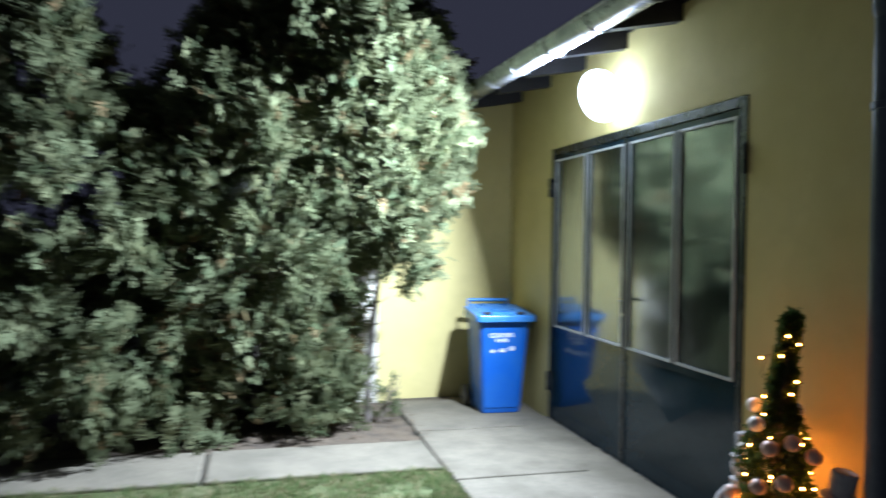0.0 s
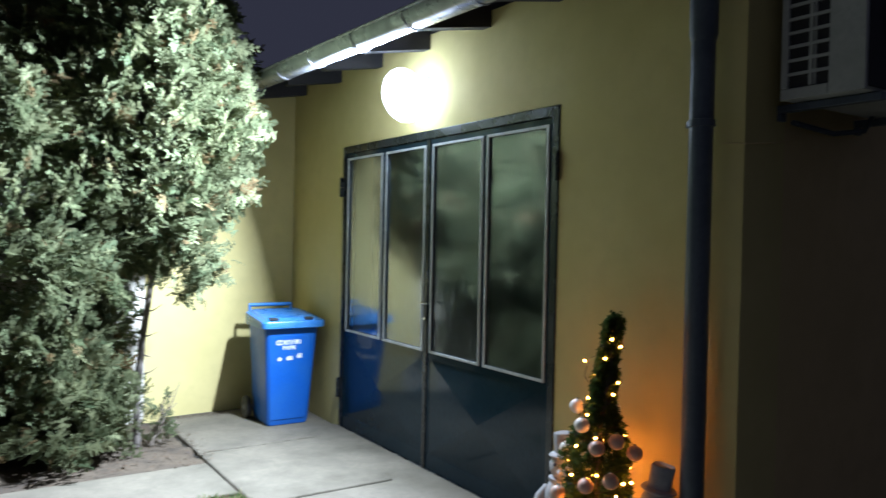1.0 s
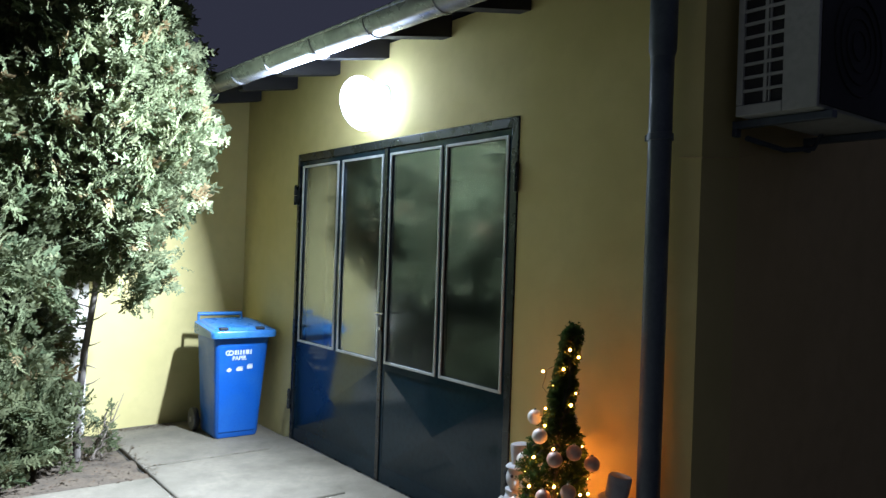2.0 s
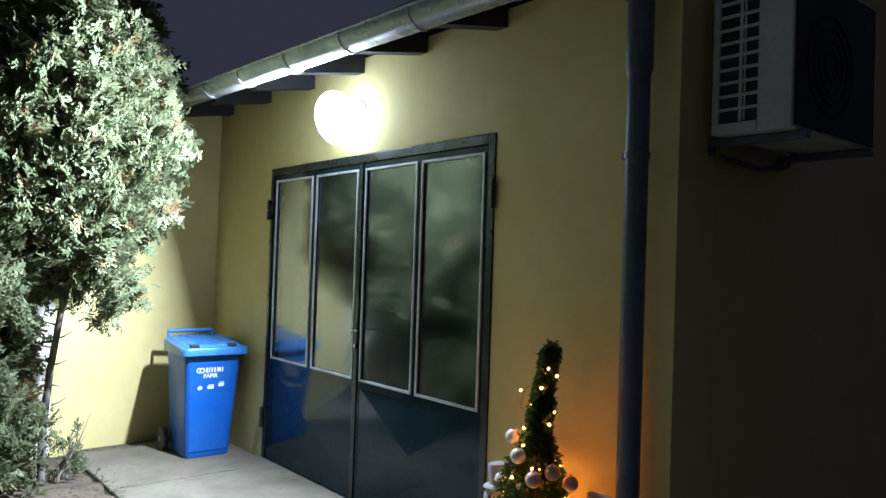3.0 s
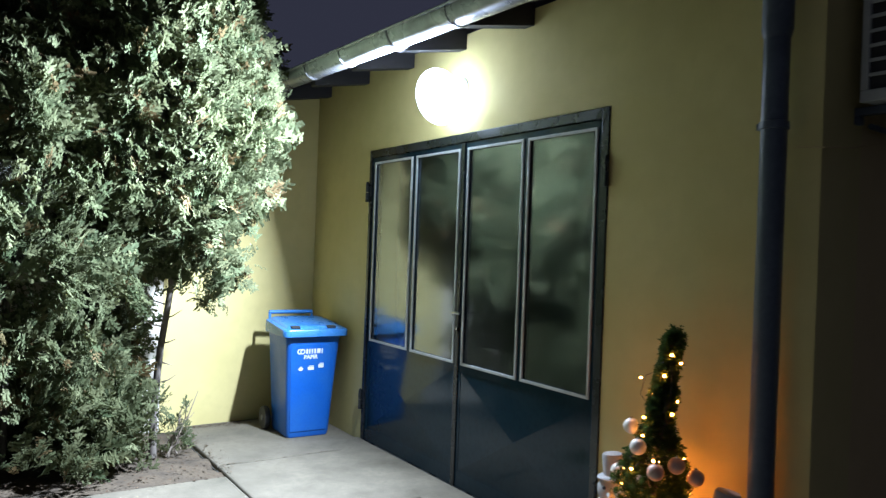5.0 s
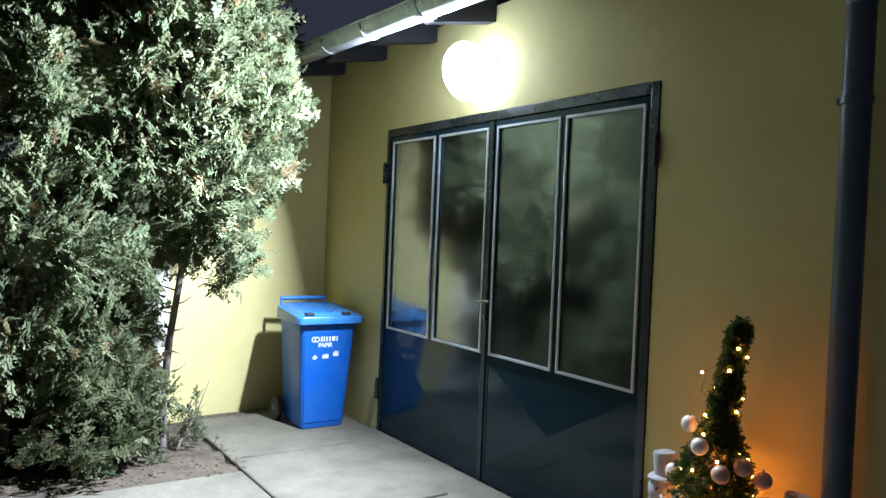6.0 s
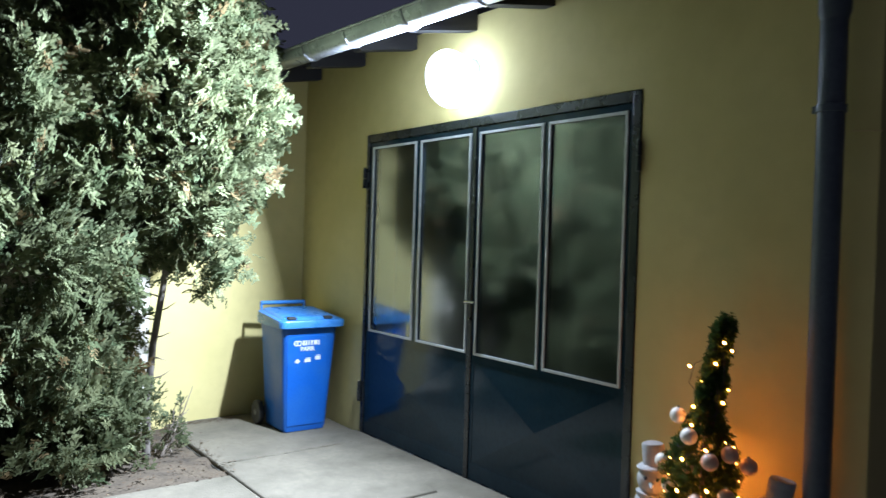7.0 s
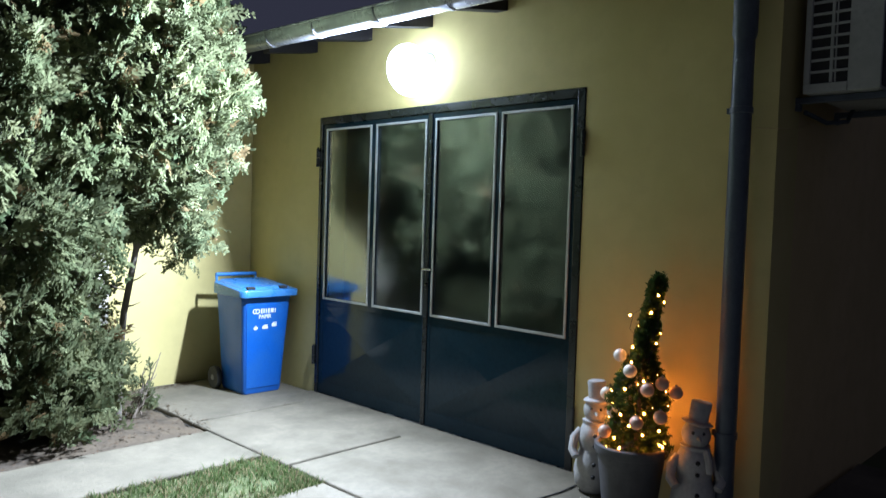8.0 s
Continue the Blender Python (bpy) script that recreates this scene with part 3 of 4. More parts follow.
def wheelie_bin():
    top = thing("wheelie_bin", pose(-0.468, -0.346, 0, 0, 0, -2), "blue plastic two-wheeled paper bin with closed lid", "bin")
    b = Build()
    b.loft([rounded(-0.165, 0.165, -0.155, 0.215, 0.005, 0.03), rounded(-0.175, 0.175, -0.165, 0.220, 0.03, 0.035),
            rounded(-0.188, 0.188, -0.195, 0.236, 0.40, 0.04), rounded(-0.203, 0.203, -0.225, 0.252, 0.76, 0.045), rounded(-0.206, 0.206, -0.228, 0.254, 0.775, 0.045),
            rounded(-0.206, 0.206, -0.228, 0.254, 0.80, 0.045), rounded(-0.222, 0.222, -0.240, 0.268, 0.805, 0.045), rounded(-0.224, 0.224, -0.242, 0.270, 0.835, 0.045)])
    for v in b.bm.verts:
        v.co.y *= 1 + (0.05 + 0.17 * v.co.z / 0.8) * (v.co.y > 0)
    body = b.part("body", BIN_BLUE, top, smooth=True)
    for y in (-0.13, 0.13):
        rib = Build()
        rib.box((-0.235, y - 0.012, 0.18), (-0.19, y + 0.012, 0.78), 0.006)
        rib.part("back_rib", BIN_BLUE, body)
    lid = Build()
    lid.loft([rounded(-0.236, 0.236, -0.215, 0.288, 0.808, 0.05), rounded(-0.244, 0.244, -0.22, 0.298, 0.812, 0.052), rounded(-0.246, 0.246, -0.22, 0.300, 0.856, 0.052),
              rounded(-0.241, 0.241, -0.22, 0.294, 0.866, 0.052), rounded(-0.226, 0.226, -0.21, 0.278, 0.870, 0.05), rounded(-0.206, 0.206, -0.205, 0.256, 0.872, 0.05),
              rounded(-0.196, 0.196, -0.205, 0.244, 0.886, 0.05), rounded(-0.176, 0.176, -0.19, 0.215, 0.892, 0.05)])
    for v in lid.bm.verts:
        v.co.y *= 1.22 if v.co.y > 0 else 1.0
        if v.co.z > 0.86:
            v.co.z += 0.095 * max(0, 0.20 - v.co.x)
    lid_ob = lid.part("lid", BIN_LID, top, "domed lid, its blue paled for the lamp's sheen", smooth=True)
    for y in (-0.14, 0.16):
        grip = Build()
        grip.box((0.212, y - 0.036, 0.870), (0.268, y + 0.036, 0.893), 0.007)
        grip.part("lid_grip", BLACK, lid_ob, "dark moulded grip recess")
    hub = Build()
    hub.tube([(-0.258, -0.190, 0.958), (-0.258, 0.190, 0.958)], 0.017, 12)
    for y in (-0.185, 0.185):
        hub.tube([(-0.23, y, 0.83), (-0.25, y, 0.900), (-0.258, y, 0.958)], 0.012, 8)
    hub.part("push_handle", BIN_LID, top, "moulded push bar behind the lid", smooth=True)
    axle = Build()
    axle.tube([(-0.165, -0.240, 0.095), (-0.165, 0.240, 0.095)], 0.011, 10)
    axle.part("axle", STEEL, top, smooth=True)
    for side in (-1, 1):
        w = Build()
        w.lathe([(0.072, -0.022), (0.090, -0.022), (0.095, -0.012), (0.095, 0.012), (0.090, 0.022), (0.072, 0.022)], (-0.165, side * 0.228, 0.095), 28, "y")
        wheel = w.part("wheel", BLACK, top, "black rubber wheel", smooth=True)
        r = Build()
        r.lathe([(0.0, -0.027), (0.022, -0.027), (0.026, -0.018), (0.070, -0.016), (0.070, 0.016), (0.026, 0.018), (0.022, 0.027), (0.0, 0.027)], (-0.165, side * 0.228, 0.095), 24, "y")
        r.part("rim", surface_grey, wheel, "grey plastic rim", smooth=True)
    arch = Build()
    outline = [(-0.150, 0.05), (0.150, 0.05), (0.172, 0.70), (0.150, 0.735), (0.08, 0.748), (-0.08, 0.748), (-0.150, 0.735), (-0.172, 0.70)]
    face = lambda z: 0.2235 + z * 0.0385
    arch.loft([[(face(z) - 0.006, y, z) for y, z in outline], [(face(z) - 0.0005, y, z) for y, z in outline], [(face(z) + 0.0005, y * 0.975, 0.40 + (z - 0.40) * 0.985) for y, z in outline]])
    arch.part("front_panel", BIN_BLUE, body)
    front = lambda z: 0.2375 + (z - 0.40) * (0.252 - 0.236) / 0.36
    # upper mark as plain shapes, the word below it, and three small pictograms
    marks = Build()
    for y0, y1, z0, z1 in ((-0.045, -0.030, 0.672, 0.71), (-0.022, -0.010, 0.672, 0.71), (0.000, 0.012, 0.672, 0.71), (0.022, 0.036, 0.672, 0.71), (0.046, 0.075, 0.674, 0.71), (0.084, 0.094, 0.672, 0.71)):
        x = front((z0 + z1) / 2)
        marks.box((x - 0.004, y0, z0), (x + 0.0025, y1, z1))
    for cy in (-0.098, -0.074):
        for k in range(12):
            if cy == -0.098 and k in (11, 0):
                continue
            a = 2 * math.pi * k / 12
            x = front(0.69)
            marks.box((x - 0.004, cy + 0.017 * math.cos(a) - 0.0045, 0.690 + 0.017 * math.sin(a) - 0.0045), (x + 0.0025, cy + 0.017 * math.cos(a) + 0.0045, 0.690 + 0.017 * math.sin(a) + 0.0045))
    marks.part("print_mark", PRINT, body, "white printed mark")
    word = bpy.data.curves.new("word", "FONT")
    word.body, word.size, word.align_x, word.extrude = "PAPIR", 0.045, "CENTER", 0.001
    word.offset = 0.0016
    text = new("word", word)
    text.data.materials.append(PRINT)
    text.parent = body
    text.matrix_local = pose(front(0.635) + 0.0015, -0.005, 0.630, 90, 0, 90)
    tagged(text, "white printed word")
    for cy, cz, w, h in ((-0.085, 0.553, 0.046, 0.040), (0.0, 0.556, 0.052, 0.030), (0.085, 0.572, 0.046, 0.034)):
        x = front(cz)
        pic = Build()
        if cy < -0.05:
            pic.loft([[(x + dx, cy + a * w / 2, cz + c * h / 2) for a, c in ((-1, -0.2), (-0.3, -0.9), (0.5, -0.7), (1, 0.1), (0.4, 0.5), (0.1, 1), (-0.5, 0.4))] for dx in (-0.004, 0.0025)])
        else:
            pic.box((x - 0.004, cy - w / 2, cz - h / 2), (x + 0.0025, cy + w / 2, cz + h / 2 - 0.006))
            pic.box((x - 0.004, cy - w / 2 + 0.01, cz + h / 2 - 0.003), (x + 0.0025, cy + w / 2, cz + h / 2 + 0.004))
        pic.part("pictogram", PRINT, body, "white printed pictogram")


surface_grey = surface("grey_plastic", (0.20, 0.20, 0.21), (0.15, 0.15, 0.16), 0.55, bump=0.1)
wheelie_bin()


# ---------------------------------------------------------------- thuja hedge
def spray_shape(seed):
    """A flat, uneven, forward-swept fan of blunt scale-leaf fingers along a bent stem, about one unit long on +x."""
    rnd = random.Random(seed)
    verts, faces = [(0, 0, 0)], []
    stem = [0]
    bend = rnd.uniform(-0.16, 0.16)
    for i in range(1, 5):
        stem.append(len(verts))
        verts.append((i / 5.4, bend * (i / 4) ** 2, -0.14 * (i / 4) ** 2 + rnd.uniform(-0.02, 0.02)))

    def finger(root, angle, length, w, lift):
        x, y, z = verts[root]
        d = (math.cos(angle), math.sin(angle))
        n = len(verts)
        for f, ww in ((0.62, w), (1.0, w * 0.25), (0.56, -w)):
            verts.append((x + d[0] * length * f - d[1] * ww, y + d[1] * length * f + d[0] * ww, z + lift * f))
        faces.append((root, n + 2, n + 1, n))
        return n

    for k in range(5):
        for side in (-1, 1):
            if rnd.random() < 0.12:
                continue
            angle = side * radians(rnd.uniform(10, 62) - 3 * k)
            n = finger(stem[k], angle, rnd.uniform(0.24, 0.60) - 0.05 * k, rnd.uniform(0.066, 0.096), rnd.uniform(-0.16, 0.08))
            for extra in range(1 + (k < 2)):
                finger(n if (extra + (side > 0)) % 2 else n + 2, angle + side * radians(rnd.uniform(-30, 48)), rnd.uniform(0.14, 0.28), rnd.uniform(0.052, 0.078), rnd.uniform(-0.1, 0.05))
    finger(stem[4], rnd.uniform(-0.2, 0.2), 0.28, 0.065, -0.06)
    for a, c in zip(stem, stem[1:]):
        n = len(verts)
        x0, x1 = verts[a], verts[c]
        verts += [(x0[0], x0[1] + 0.03, x0[2]), (x1[0], x1[1] + 0.025, x1[2])]
        faces.append((a, c, n + 1, n))
    return np.array(verts), np.array(faces)


def scatter(places, ways, sizes, rng, normals=None):
    """Sprays at the places, each pointing along its way; normals turn their flat side."""
    n = len(places)
    x = ways / np.linalg.norm(ways, axis=1)[:, None]
    ref = rng.normal(size=(n, 3)) if normals is None else normals
    z = ref - (ref * x).sum(1)[:, None] * x
    z /= np.linalg.norm(z, axis=1)[:, None] + 1e-9
    y = np.cross(z, x)
    basis = np.stack([x, y, z], 2) * sizes[:, None, None]
    all_v, all_f, base, kinds = [], [], 0, 6
    for kind in range(kinds):
        shape, faces = spray_shape(kind)
        mine, at = basis[kind::kinds], places[kind::kinds]
        all_v.append((np.einsum("nij,kj->nki", mine, shape) + at[:, None]).reshape(-1, 3))
        all_f.append((faces[None] + np.arange(len(mine))[:, None, None] * len(shape)).reshape(-1, 4) + base)
        base += len(mine) * len(shape)
    return np.concatenate(all_v), np.concatenate(all_f)


def crown(clumps, per, size, rng, reach=0.15):
    """clumps: centres and outward directions; each becomes a plume of sprays that share a branch's way and plane."""
    centres, outs = clumps
    n = len(centres)
    main = outs * 0.6 + rng.normal(size=(n, 3)) * 0.42 + np.array((0, 0, 0.50))
    main /= np.linalg.norm(main, axis=1)[:, None]
    plane = rng.normal(size=(n, 3)) * (0.75, 0.75, 0.45) + outs * 0.5 + np.array((0, 0.25, 0.2))
    plane -= (plane * main).sum(1)[:, None] * main
    plane /= np.linalg.norm(plane, axis=1)[:, None]
    across = np.cross(plane, main)
    grow = rng.uniform(0.65, 1.35, (n, 1, 1))
    u = rng.uniform(-0.9, 1.0, (n, per, 1))
    v = rng.normal(size=(n, per, 1)) * 0.42 * (1.15 - 0.6 * np.abs(u))
    w = rng.normal(size=(n, per, 1)) * 0.22
    places = centres[:, None] + (main[:, None] * u + across[:, None] * v + plane[:, None] * w) * reach * grow
    ways = main[:, None] + across[:, None] * (v * 1.6 + rng.normal(size=v.shape) * 0.30) + plane[:, None] * (w + rng.normal(size=w.shape) * 0.25)
    normals = plane[:, None] + rng.normal(size=(n, per, 3)) * 0.38
    sizes = size * rng.uniform(0.65, 1.25, n * per) * np.repeat(grow[:, 0, 0] ** 0.4, per)
    return scatter(places.reshape(-1, 3), ways.reshape(-1, 3), sizes, rng, normals.reshape(-1, 3))


def egg_clumps(axis_foot, axis_head, radius_at, count, rng, inner=0.30, keep=None):
    """Clump centres over a leaning, uneven crown; radius_at(h) for h from 0 to 1."""
    foot, head = np.array(axis_foot), np.array(axis_head)
    out_c, out_d = [], []
    while len(out_c) < count:
        h, a = rng.random(), rng.uniform(0, 2 * math.pi)
        lump = 1 + 0.27 * noise.noise(Vector((math.cos(a) * 3.0, math.sin(a) * 3.0, h * 11 + foot[1])))
        r = radius_at(h) * lump
        if rng.random() > r / 0.9 + 0.1:
            continue
        depth = 1 - inner * rng.random() ** 1.6
        d = np.array((math.cos(a), math.sin(a), 0.15 + 0.9 * max(0, h - 0.6)))
        c = foot + (head - foot) * h + np.array((0.84 * math.cos(a), math.sin(a), 0)) * r * depth
        if keep and not keep(c):
            continue
        out_c.append(c)
        out_d.append(d / np.linalg.norm(d))
    return np.array(out_c), np.array(out_d)


def limb(points, r0, r1, b, sides=9):
    n = len(points)
    b.tube(points, [r0 + (r1 - r0) * i / (n - 1) for i in range(n)], sides)


def thuja(seed, foot, head, low, radius_at, count, trunk, limbs, label, per=27, keep=None, fringe=0):
    rng = np.random.default_rng(seed)
    top = thing("thuja_tree", pose(*trunk[0]), label, "tree", "thuja hedge")
    base = Vector(trunk[0])
    t = Build()
    limb([Vector(p) - base for p in trunk], 0.029, 0.015, t, 12)
    for v in t.bm.verts:
        v.co += 0.006 * noise.noise_vector(v.co * 9)
    trunk_ob = t.part("trunk", BARK, top, "thin grey-brown trunk", smooth=True)
    for points in limbs:
        b = Build()
        limb([Vector(p) - base for p in points], 0.018, 0.005, b, 7)
        b.part("limb", BARK, trunk_ob, smooth=True)
    clumps = egg_clumps(foot, head, radius_at, count, rng, keep=keep)
    verts, faces = crown(clumps, per, 0.112, rng, 0.150)
    if fringe:
        # loose drooping boughs below the crown, on the open side
        a, q = rng.uniform(0.7, 2.0, fringe), rng.random(fringe)
        drop = np.stack([foot[0] + 0.15 + (0.08 + 0.30 * q) * np.cos(a), foot[1] + (0.08 + 0.26 * q) * np.sin(a), foot[2] - 0.13 + 0.26 * q + rng.normal(0, 0.03, fringe)], 1)
        more_v, more_f = crown((drop, np.stack([np.cos(a), np.sin(a), -1.3 + 0 * a], 1)), 10, 0.10, rng, 0.11)
        verts, faces = np.concatenate([verts, more_v]), np.concatenate([faces, more_f + len(verts)])
    verts = verts - np.array(trunk[0])
    soup("crown", verts, faces, THUJA, top, "dense crown of pale green scale-leaf sprays")


def egg(peak, top_r, bottom_r, body):
    def radius(h):
        if h < peak:
            return bottom_r + (body - bottom_r) * math.sin(math.pi / 2 * h / peak)
        return top_r + (body - top_r) * math.cos(math.pi / 2 * (h - peak) / (1 - peak))
    return radius


thuja(11, (-0.15, -1.36, 1.27), (-0.20, -1.80, 4.0), 1.1, egg(0.46, 0.12, 0.26, 0.70), 900,
      [(-0.30, -1.52, -0.03), (-0.28, -1.53, 0.35), (-0.27, -1.50, 0.75), (-0.16, -1.46, 1.22), (-0.18, -1.50, 1.9), (-0.2, -1.62, 2.8), (-0.22, -1.75, 3.6)],
      [[(-0.16, -1.46, 1.22), (0.0, -1.2, 1.6), (0.1, -1.0, 2.1)], [(-0.18, -1.50, 1.9), (0.1, -1.6, 2.3), (0.2, -1.7, 2.6)]],
      "tall trimmed thuja with a bare lower trunk beside the wall", keep=lambda c: not (c[0] < 0.06 and c[1] > -1.55 and c[2] < 1.80) and not (c[1] > -1.40 and c[2] < 1.31) and c[1] < -0.78, fringe=17)
thuja(12, (-0.27, -2.40, 0.0), (-0.30, -2.50, 3.7), 0.0, lambda h: egg(0.42, 0.14, 0.62, 0.90)(h) * (1 - 0.75 * max(0, h - 0.58)), 820,
      [(-0.48, -2.45, -0.03), (-0.45, -2.45, 0.8), (-0.40, -2.48, 1.8), (-0.32, -2.55, 3.0)], [],
      "dense green thuja reaching down to the soil", keep=lambda c: c[2] > 0.10 and not (0.60 < c[2] < 1.24 and c[1] > -1.77 - 0.4 * (c[0] + 0.2)))
thuja(13, (-0.08, -3.70, 0.0), (-0.20, -4.05, 3.35), 0.0, egg(0.32, 0.08, 0.90, 1.08), 580,
      [(-0.30, -3.85, -0.03), (-0.28, -3.85, 0.8), (-0.27, -3.9, 1.8), (-0.25, -3.95, 2.8)], [],
      "broad dense thuja at the shaded end of the hedge", keep=lambda c: c[2] > 0.10)


thuja(14, (-0.18, -1.98, 0.0), (-0.18, -1.95, 0.70), 0.0, egg(0.30, 0.04, 0.14, 0.18), 56,
      [(-0.22, -1.95, -0.03), (-0.21, -1.95, 0.2), (-0.20, -1.94, 0.5)], [],
      "young bushy thuja shoots at the foot of the trunk", keep=lambda c: c[2] > 0.08)


def cobweb():
    """A sagging sheet of fine threads between two boughs."""
    rng = np.random.default_rng(77)
    n = 620
    top = thing("cobweb", pose(0.42, -2.46, 1.84), "dusty pale cobweb sheet catching light on the hedge", "cobweb")
    u, a = np.sqrt(rng.random(n)), rng.uniform(0, 2 * math.pi, n)
    p = np.stack([0.05 * u * np.cos(a * 3), 0.17 * u * np.cos(a), 0.10 * u * np.sin(a) - 0.05 * (1 - u)], 1)
    b = rng.uniform(0, 2 * math.pi, n)
    way = np.stack([0.25 * np.sin(b * 2), np.cos(b), 0.55 * np.sin(b)], 1) * rng.uniform(0.015, 0.06, n)[:, None]
    side = np.stack([0 * b, -np.sin(b), np.cos(b)], 1) * rng.uniform(0.0002, 0.00045, n)[:, None]
    sag = np.array((0, 0, -0.012))
    verts = np.stack([p - way - side, p - way + side, p + sag + side, p + sag - side, p + way + side, p + way - side], 1).reshape(-1, 3)
    k = np.arange(n)[:, None] * 6
    soup("threads", verts, np.concatenate([k + [0, 1, 2, 3], k + [3, 2, 4, 5]]), COBWEB, top, kind="stuff")


def dead_twigs():
    rng = random.Random(31)
    top = thing("dead_shrub", pose(-0.27, -1.36, -0.02), "small half-dead shrub of bare twigs at the trunk", "shrub")
    for i in range(7):
        a, h = rng.uniform(0.3, 2.6), rng.uniform(0.16, 0.46)
        d = Vector((0.25 * math.cos(a), abs(math.sin(a)) * 0.45 + 0.05, 1.0)) * h
        pts = [Vector((rng.uniform(-0.05, 0.05), rng.uniform(-0.12, 0.06), 0.0))]
        for k in range(1, 6):
            pts.append(pts[0] + d * k / 5 + Vector((rng.uniform(-1, 1), rng.uniform(-1, 1), rng.uniform(-0.6, 0.6))) * 0.022)
        b = Build()
        limb(pts, 0.008, 0.0022, b, 6)
        side = pts[3] + Vector((rng.uniform(-0.05, 0.05), rng.uniform(-0.02, 0.10), rng.uniform(0.02, 0.09)))
        limb([pts[3], (pts[3] + side) / 2 + Vector((0, 0, -0.008)), side], 0.0035, 0.0014, b, 5)
        b.part("twig", TWIG, top)
    g = np.random.default_rng(32)
    n = 60
    places = np.stack([g.normal(0, 0.05, n), g.uniform(-0.17, 0.09, n), g.uniform(0.02, 0.33, n)], 1)
    verts, faces = scatter(places, g.normal(size=(n, 3)) * 0.5 + np.array((0.2, 0.3, 0.7)), 0.08 * g.uniform(0.6, 1.2, n), g)
    soup("foliage", verts, faces, THUJA, top, "sparse grey-green sprays")
    twigs = thing("trunk_stubs", pose(-0.26, -1.50, 0.5), "short dead side twigs sticking out of the trunk", "twig")
    for z, dy, dz in ((0.02, 0.10, 0.05), (0.16, 0.07, -0.02), (0.30, 0.09, 0.03), (0.48, 0.12, 0.06), (0.42, -0.14, 0.05), (0.58, -0.16, 0.10)):
        b = Build()
        x = 0.02 + 0.14 * max(0, z - 0.25)
        limb([(x, 0.01, z), (x + 0.02, dy * 0.5, z + dz * 0.3), (x + 0.03, dy, z + dz)], 0.007, 0.002, b, 6)
        b.part("twig", TWIG, twigs)


cobweb(), dead_twigs()


# ---------------------------------------------------------------- planter corner
POT_AT = (3.11, -0.222)


def planter():
    top = thing("planter", pose(*POT_AT, 0), "round grey planter standing beside the garage door", "planter")
    b = Build()
    b.lathe([(0.13, 0.0), (0.14, 0.004), (0.175, 0.32), (0.188, 0.325), (0.192, 0.335), (0.192, 0.375), (0.186, 0.382), (0.172, 0.38), (0.168, 0.33)], (0, 0, 0), 36)
    for v in b.bm.verts:
        v.co.z *= 0.92
    b.part("pot", POT, top, smooth=True)
    s = Build()
    s.lathe([(0.0, 0.300), (0.160, 0.300), (0.14, 0.316), (0.0, 0.324)], (0, 0, 0), 24)
    s.part("potting_soil", SOIL, top, smooth=True)


CONE_H, CONE_Z = 0.93, 0.31


def cone_r(h):
    low = min(1.0, max(0.0, (0.66 - h) / 0.36))
    low = low * low * (3 - 2 * low)
    return (0.022 + 0.026 * (1 - h) + 0.082 * low + 0.007 * math.sin(h * 21)) * math.sqrt(max(0.03, 1 - h ** 9))


def cone_axis(h):
    return np.array((0.020 + 0.110 * h ** 2.1, 0.01 - 0.02 * h, CONE_Z + CONE_H * h))


def potted_tree():
    rng = np.random.default_rng(21)
    top = thing("potted_conifer", pose(*POT_AT, 0), "small clipped conifer decorated with baubles and lights", "tree")
    t = Build()
    t.tube([tuple(cone_axis(0)), tuple(cone_axis(0.5)), tuple(cone_axis(0.95))], [0.014, 0.010, 0.004], 8)
    t.part("stem", BARK, top, smooth=True)
    n = 5200
    h, a = rng.random(n) ** 1.25, rng.uniform(0, 2 * math.pi, n)
    lump = np.array([1 + 0.30 * noise.noise(Vector((math.cos(u) * 2, math.sin(u) * 2, v * 9))) for u, v in zip(a, h)])
    r = np.array([cone_r(v) for v in h]) * lump * (1 - 0.45 * rng.random(n) ** 2)
    axis = np.array([cone_axis(v) for v in h])
    out = np.stack([np.cos(a), np.sin(a), 0.5 + 0 * a], 1)
    verts, faces = scatter(axis + out * (1, 1, 0) * r[:, None], out + rng.normal(size=(n, 3)) * 0.45, 0.034 * rng.uniform(0.6, 1.3, n), rng)
    soup("crown", verts, faces, CONIFER, top, "dense dark green clipped crown")


def on_cone(h, a, off=0.0):
    r = cone_r(h) + off
    c = cone_axis(h)
    return (POT_AT[0] + c[0] + r * math.cos(a), POT_AT[1] + c[1] + r * math.sin(a), c[2])


def baubles():
    spots = ((3.050, -0.270, 0.813, 1), (3.149, -0.335, 0.754, 1), (2.966, -0.250, 0.592, 1), (3.258, -0.350, 0.678, 0), (3.295, -0.268, 0.704, 0), (3.043, -0.300, 0.512, 1),
             (3.216, -0.370, 0.505, 0), (3.325, -0.330, 0.549, 0), (3.335, -0.195, 0.655, 0), (3.03, -0.36, 0.42, 0), (3.02, -0.14, 0.55, 0), (3.13, -0.12, 0.80, 1))
    for x, y, z, white in spots:
        ball = thing("bauble", pose(x, y, z), "matt white bauble hung in the small conifer" if white else "pale rose bauble hung in the small conifer", "bauble", "baubles on the conifer")
        b = Build()
        b.ball((0, 0, 0), 0.0345, 12)
        b.part("globe", BALL_WHITE if white else BALL_PINK, ball, smooth=True)
        c = Build()
        c.lathe([(0.006, 0.033), (0.006, 0.041), (0.002, 0.042)], (0, 0, 0), 10)
        c.part("cap", CHROME, ball)


